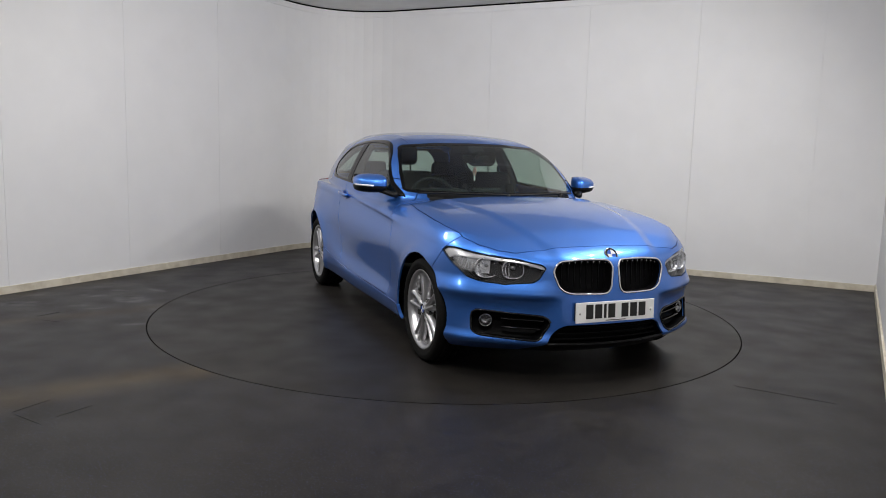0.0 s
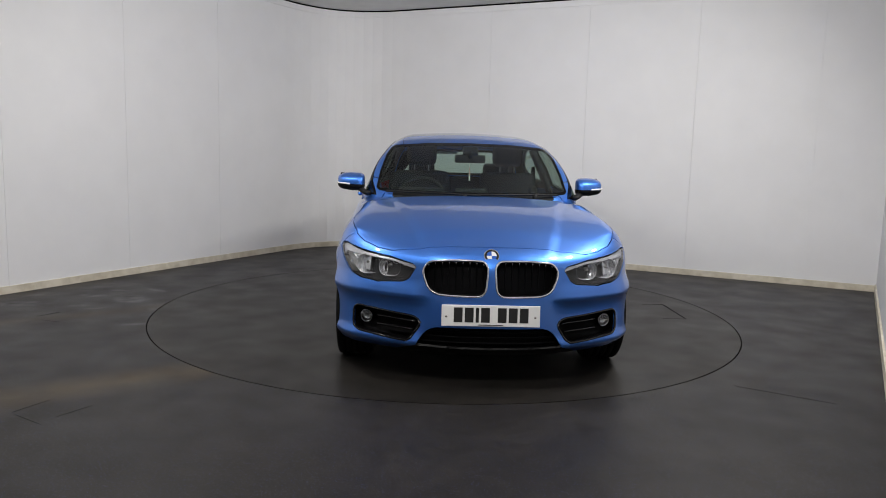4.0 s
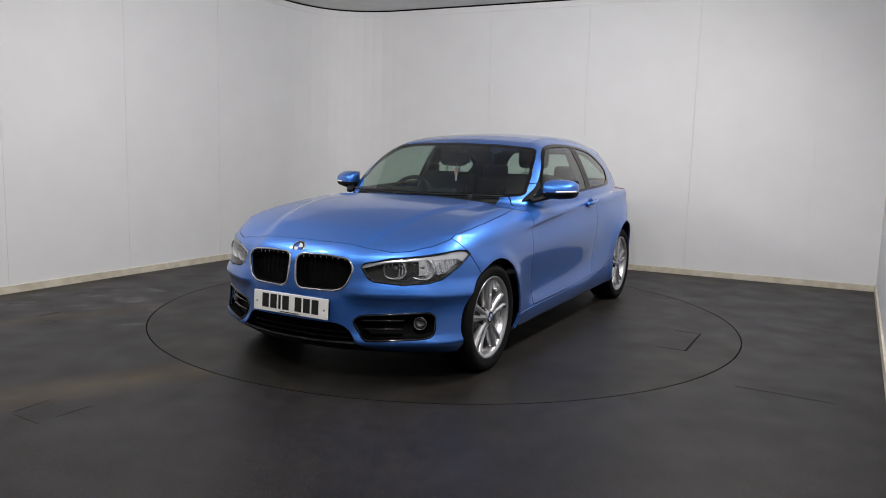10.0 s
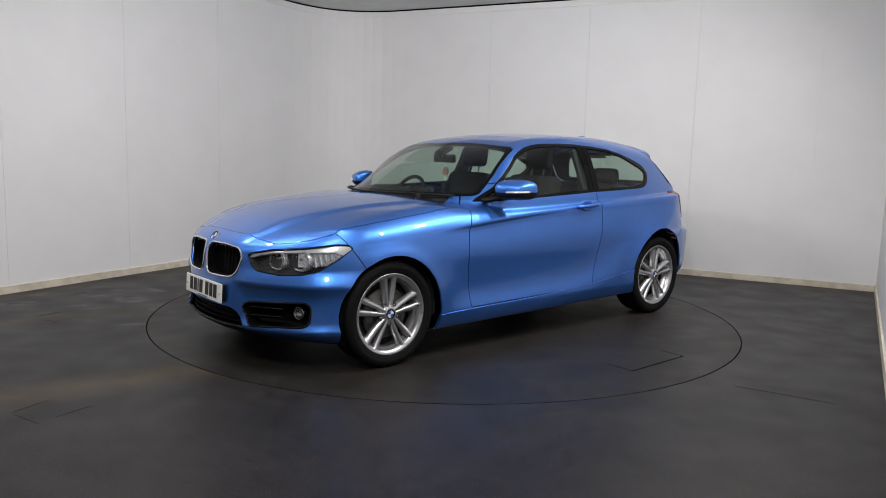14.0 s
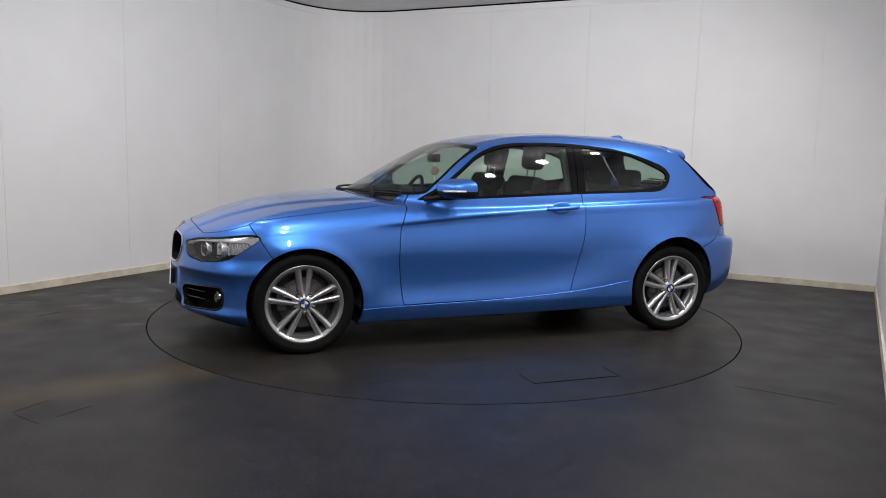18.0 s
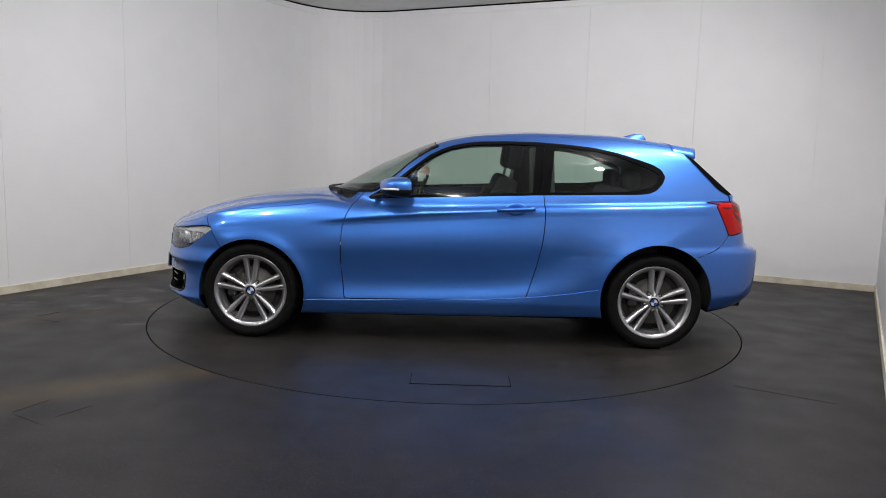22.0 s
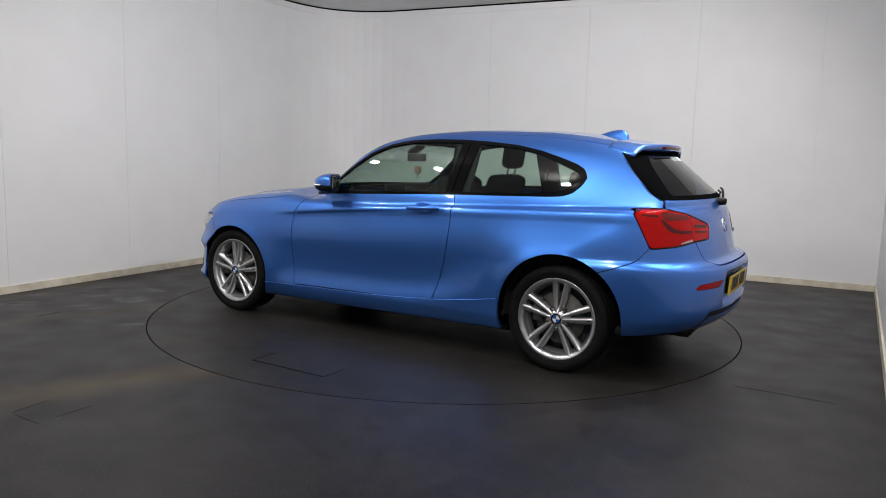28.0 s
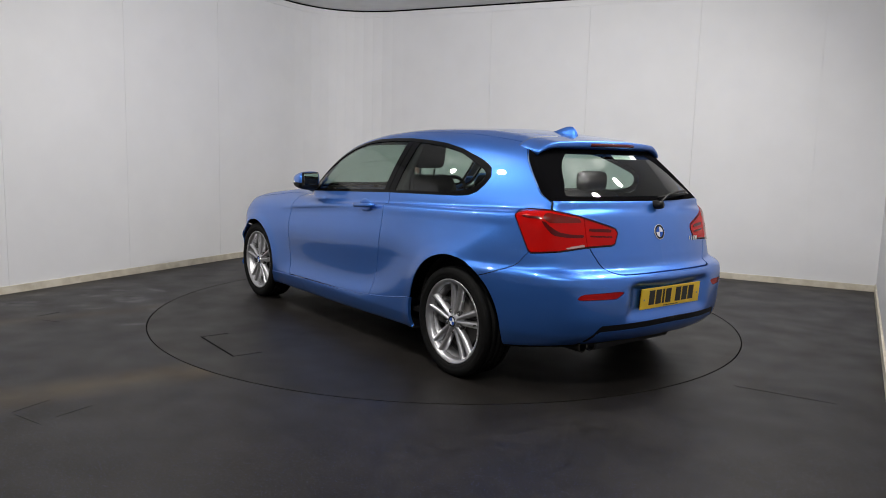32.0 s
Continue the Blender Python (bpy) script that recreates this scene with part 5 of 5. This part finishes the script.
def seat(at, rear=False):
    """A front seat, with its base at the given place."""
    x, y, z = at
    base = part("front_seat", bevel_box((0.50, 0.50, 0.16), (x + 0.05, y, z + 0.08), 0.05, 3), CLOTH, CAR, "dark cloth front seat", True)
    lean = Matrix.Rotation(radians(-20), 4, "Y")
    part("backrest", bevel_box((0.13, 0.48, 0.60), (x - 0.24, y, z + 0.40), 0.05, 3, lean), CLOTH, base, smooth=True)
    for s in (-1, 1):
        part("side_bolster", bevel_box((0.14, 0.08, 0.46), (x - 0.19, y + s * 0.21, z + 0.36), 0.035, 3, lean), CLOTH, base, smooth=True)
    part("headrest", bevel_box((0.10, 0.25, 0.20), (x - 0.375, y, z + 0.835), 0.045, 3, Matrix.Rotation(radians(-8), 4, "Y")), CLOTH, base, smooth=True)
    for s in (-1, 1):
        mesh_object("headrest_post", *tube([(x - 0.345, y + s * 0.06, z + 0.66), (x - 0.37, y + s * 0.06, z + 0.78)], 0.006), STEEL, base)


def cabin_parts():
    # tub: floor, bulkhead and side linings
    part("cabin_floor", bevel_box((2.5, 1.44, 0.04), (-0.55, 0, 0.27), 0.01), CARPET, CAR, "dark carpeted cabin floor")
    part("bulkhead", bevel_box((0.04, 1.30, 0.54), (0.70, 0, 0.55), 0.01), DASH, CAR)
    for s in (1, -1):
        part("door_lining", bevel_box((1.20, 0.05, 0.60), (0.06, s * 0.755, 0.60), 0.02), DASH, DOORS[0 if s > 0 else 1], "dark door lining")
        part("rear_side_lining", bevel_box((0.76, 0.05, 0.58), (-1.0, s * 0.71, 0.62), 0.02), DASH, CAR, "dark rear side lining")
    for s in (1, -1):
        part("door_pillar_trim", bevel_box((0.17, 0.04, 0.42), (-0.585, s * 0.690, 1.12), 0.015, 2, Matrix.Rotation(radians(25 * s), 4, "X")), TRIM, CAR, "dark door pillar trim")
    # dashboard with hood and wheel on the right-hand side
    dash = part("dashboard", bevel_box((0.38, 1.22, 0.24), (0.50, 0, 0.79), 0.06, 3), DASH, CAR, "dark dashboard", True)
    part("instrument_hood", bevel_box((0.20, 0.36, 0.10), (0.47, -0.365, 0.955), 0.045, 3), DASH, dash, smooth=True)
    part("screen_hood", bevel_box((0.05, 0.24, 0.09), (0.44, 0.0, 0.965), 0.02, 2), DASH, dash, smooth=True)
    part("dash_top", bevel_box((0.34, 1.02, 0.04), (0.60, 0, 0.915), 0.018, 2), DASH, dash, smooth=True)
    m = Matrix.Translation((0.30, -0.365, 0.90)) @ Matrix.Rotation(radians(-24), 4, "Y")
    rim = [m @ Vector((0, 0.185 * math.cos(a), 0.185 * math.sin(a))) for a in np.linspace(0, 2 * math.pi, 40, endpoint=False)]
    st = mesh_object("steering_wheel", *tube(rim, 0.015, 8, True), DASH, CAR, label="black steering wheel")
    mesh_object("steering_boss", *moved(lathe([(0.0, -0.04), (0.06, -0.035), (0.075, 0.0), (0.06, 0.04)], 24, "x"), m), DASH, st)
    for a in (0, math.pi, -math.pi / 2):
        mesh_object("wheel_spoke", *tube([m @ Vector((0, 0.05 * math.cos(a), 0.05 * math.sin(a))), m @ Vector((0, 0.18 * math.cos(a), 0.18 * math.sin(a)))], 0.016, 8, False, 0.6), DASH, st)
    for y in (0.365, -0.365):
        seat((-0.05, y, 0.42))
    bench = part("rear_bench", bevel_box((0.50, 1.24, 0.18), (-0.85, 0, 0.47), 0.06, 3), CLOTH, CAR, "dark cloth rear bench", True)
    part("backrest", bevel_box((0.14, 1.24, 0.58), (-1.17, 0, 0.76), 0.05, 3, Matrix.Rotation(radians(-18), 4, "Y")), CLOTH, bench, smooth=True)
    for y in (0.36, -0.36):
        part("headrest", bevel_box((0.09, 0.25, 0.13), (-1.265, y, 1.105), 0.04, 3), CLOTH, bench, smooth=True)
    part("parcel_shelf", bevel_box((0.46, 1.16, 0.025), (-1.56, 0, 0.985), 0.01), CARPET, CAR, "dark parcel shelf")
    part("boot_lining", bevel_box((0.03, 1.1, 0.5), (-1.86, 0, 0.72), 0.01), CARPET, CAR)
    # rear-view mirror and the tag that hangs from it
    mir = part("rear_view_mirror", bevel_box((0.03, 0.235, 0.062), (0.235, 0.0, 1.222), 0.013, 3), BLACK, CAR, "black rear-view mirror", True)
    mesh_object("mirror_stem", *tube([(0.255, 0.0, 1.23), (0.285, 0, 1.265), (0.285, 0, 1.285)], 0.014, 8), BLACK, mir)
    part("sensor_cover", bevel_box((0.10, 0.12, 0.03), (0.245, 0, 1.282), 0.012, 2, Matrix.Rotation(radians(30), 4, "Y")), BLACK, mir)
    tag = mesh_object("hanging_tag", *moved(lathe([(0.0, 0.002), (0.030, 0.002), (0.034, 0.0), (0.030, -0.002), (0.0, -0.002)], 24, "y"), Matrix.Translation((0.225, 0.0, 1.125))), FRESHENER, CAR, label="round pale tag hanging from the rear-view mirror")
    mesh_object("tag_string", *tube([(0.225, 0, 1.16), (0.23, 0, 1.20)], 0.0015, 4), PLATE_WHITE, tag)
    part("tag_ribbon", bevel_box((0.002, 0.012, 0.06), (0.225, 0.0, 1.085), 0), PLATE_WHITE, tag)
    for s in (1, -1):
        mesh_object("seat_belt", *tube([(-0.60, s * 0.62, 1.16), (-0.58, s * 0.63, 0.9), (-0.50, s * 0.60, 0.62)], 0.02, 6, False, 0.12), CLOTH, CAR)


cabin_parts()


def motions():
    spots = []
    for i in range(65):
        t = i * 0.5
        spots.append((t, Matrix.Rotation(radians(START_ANGLE + TURN_RATE * t), 4, "Z")))
    walk(TURNTABLE, [(t, Matrix.Translation((0.012, 0, 0)) @ m) for t, m in spots])
    walk(CAR, [(t, m @ Matrix.Translation((*CAR_OFFSET, 0))) for t, m in spots])


motions()
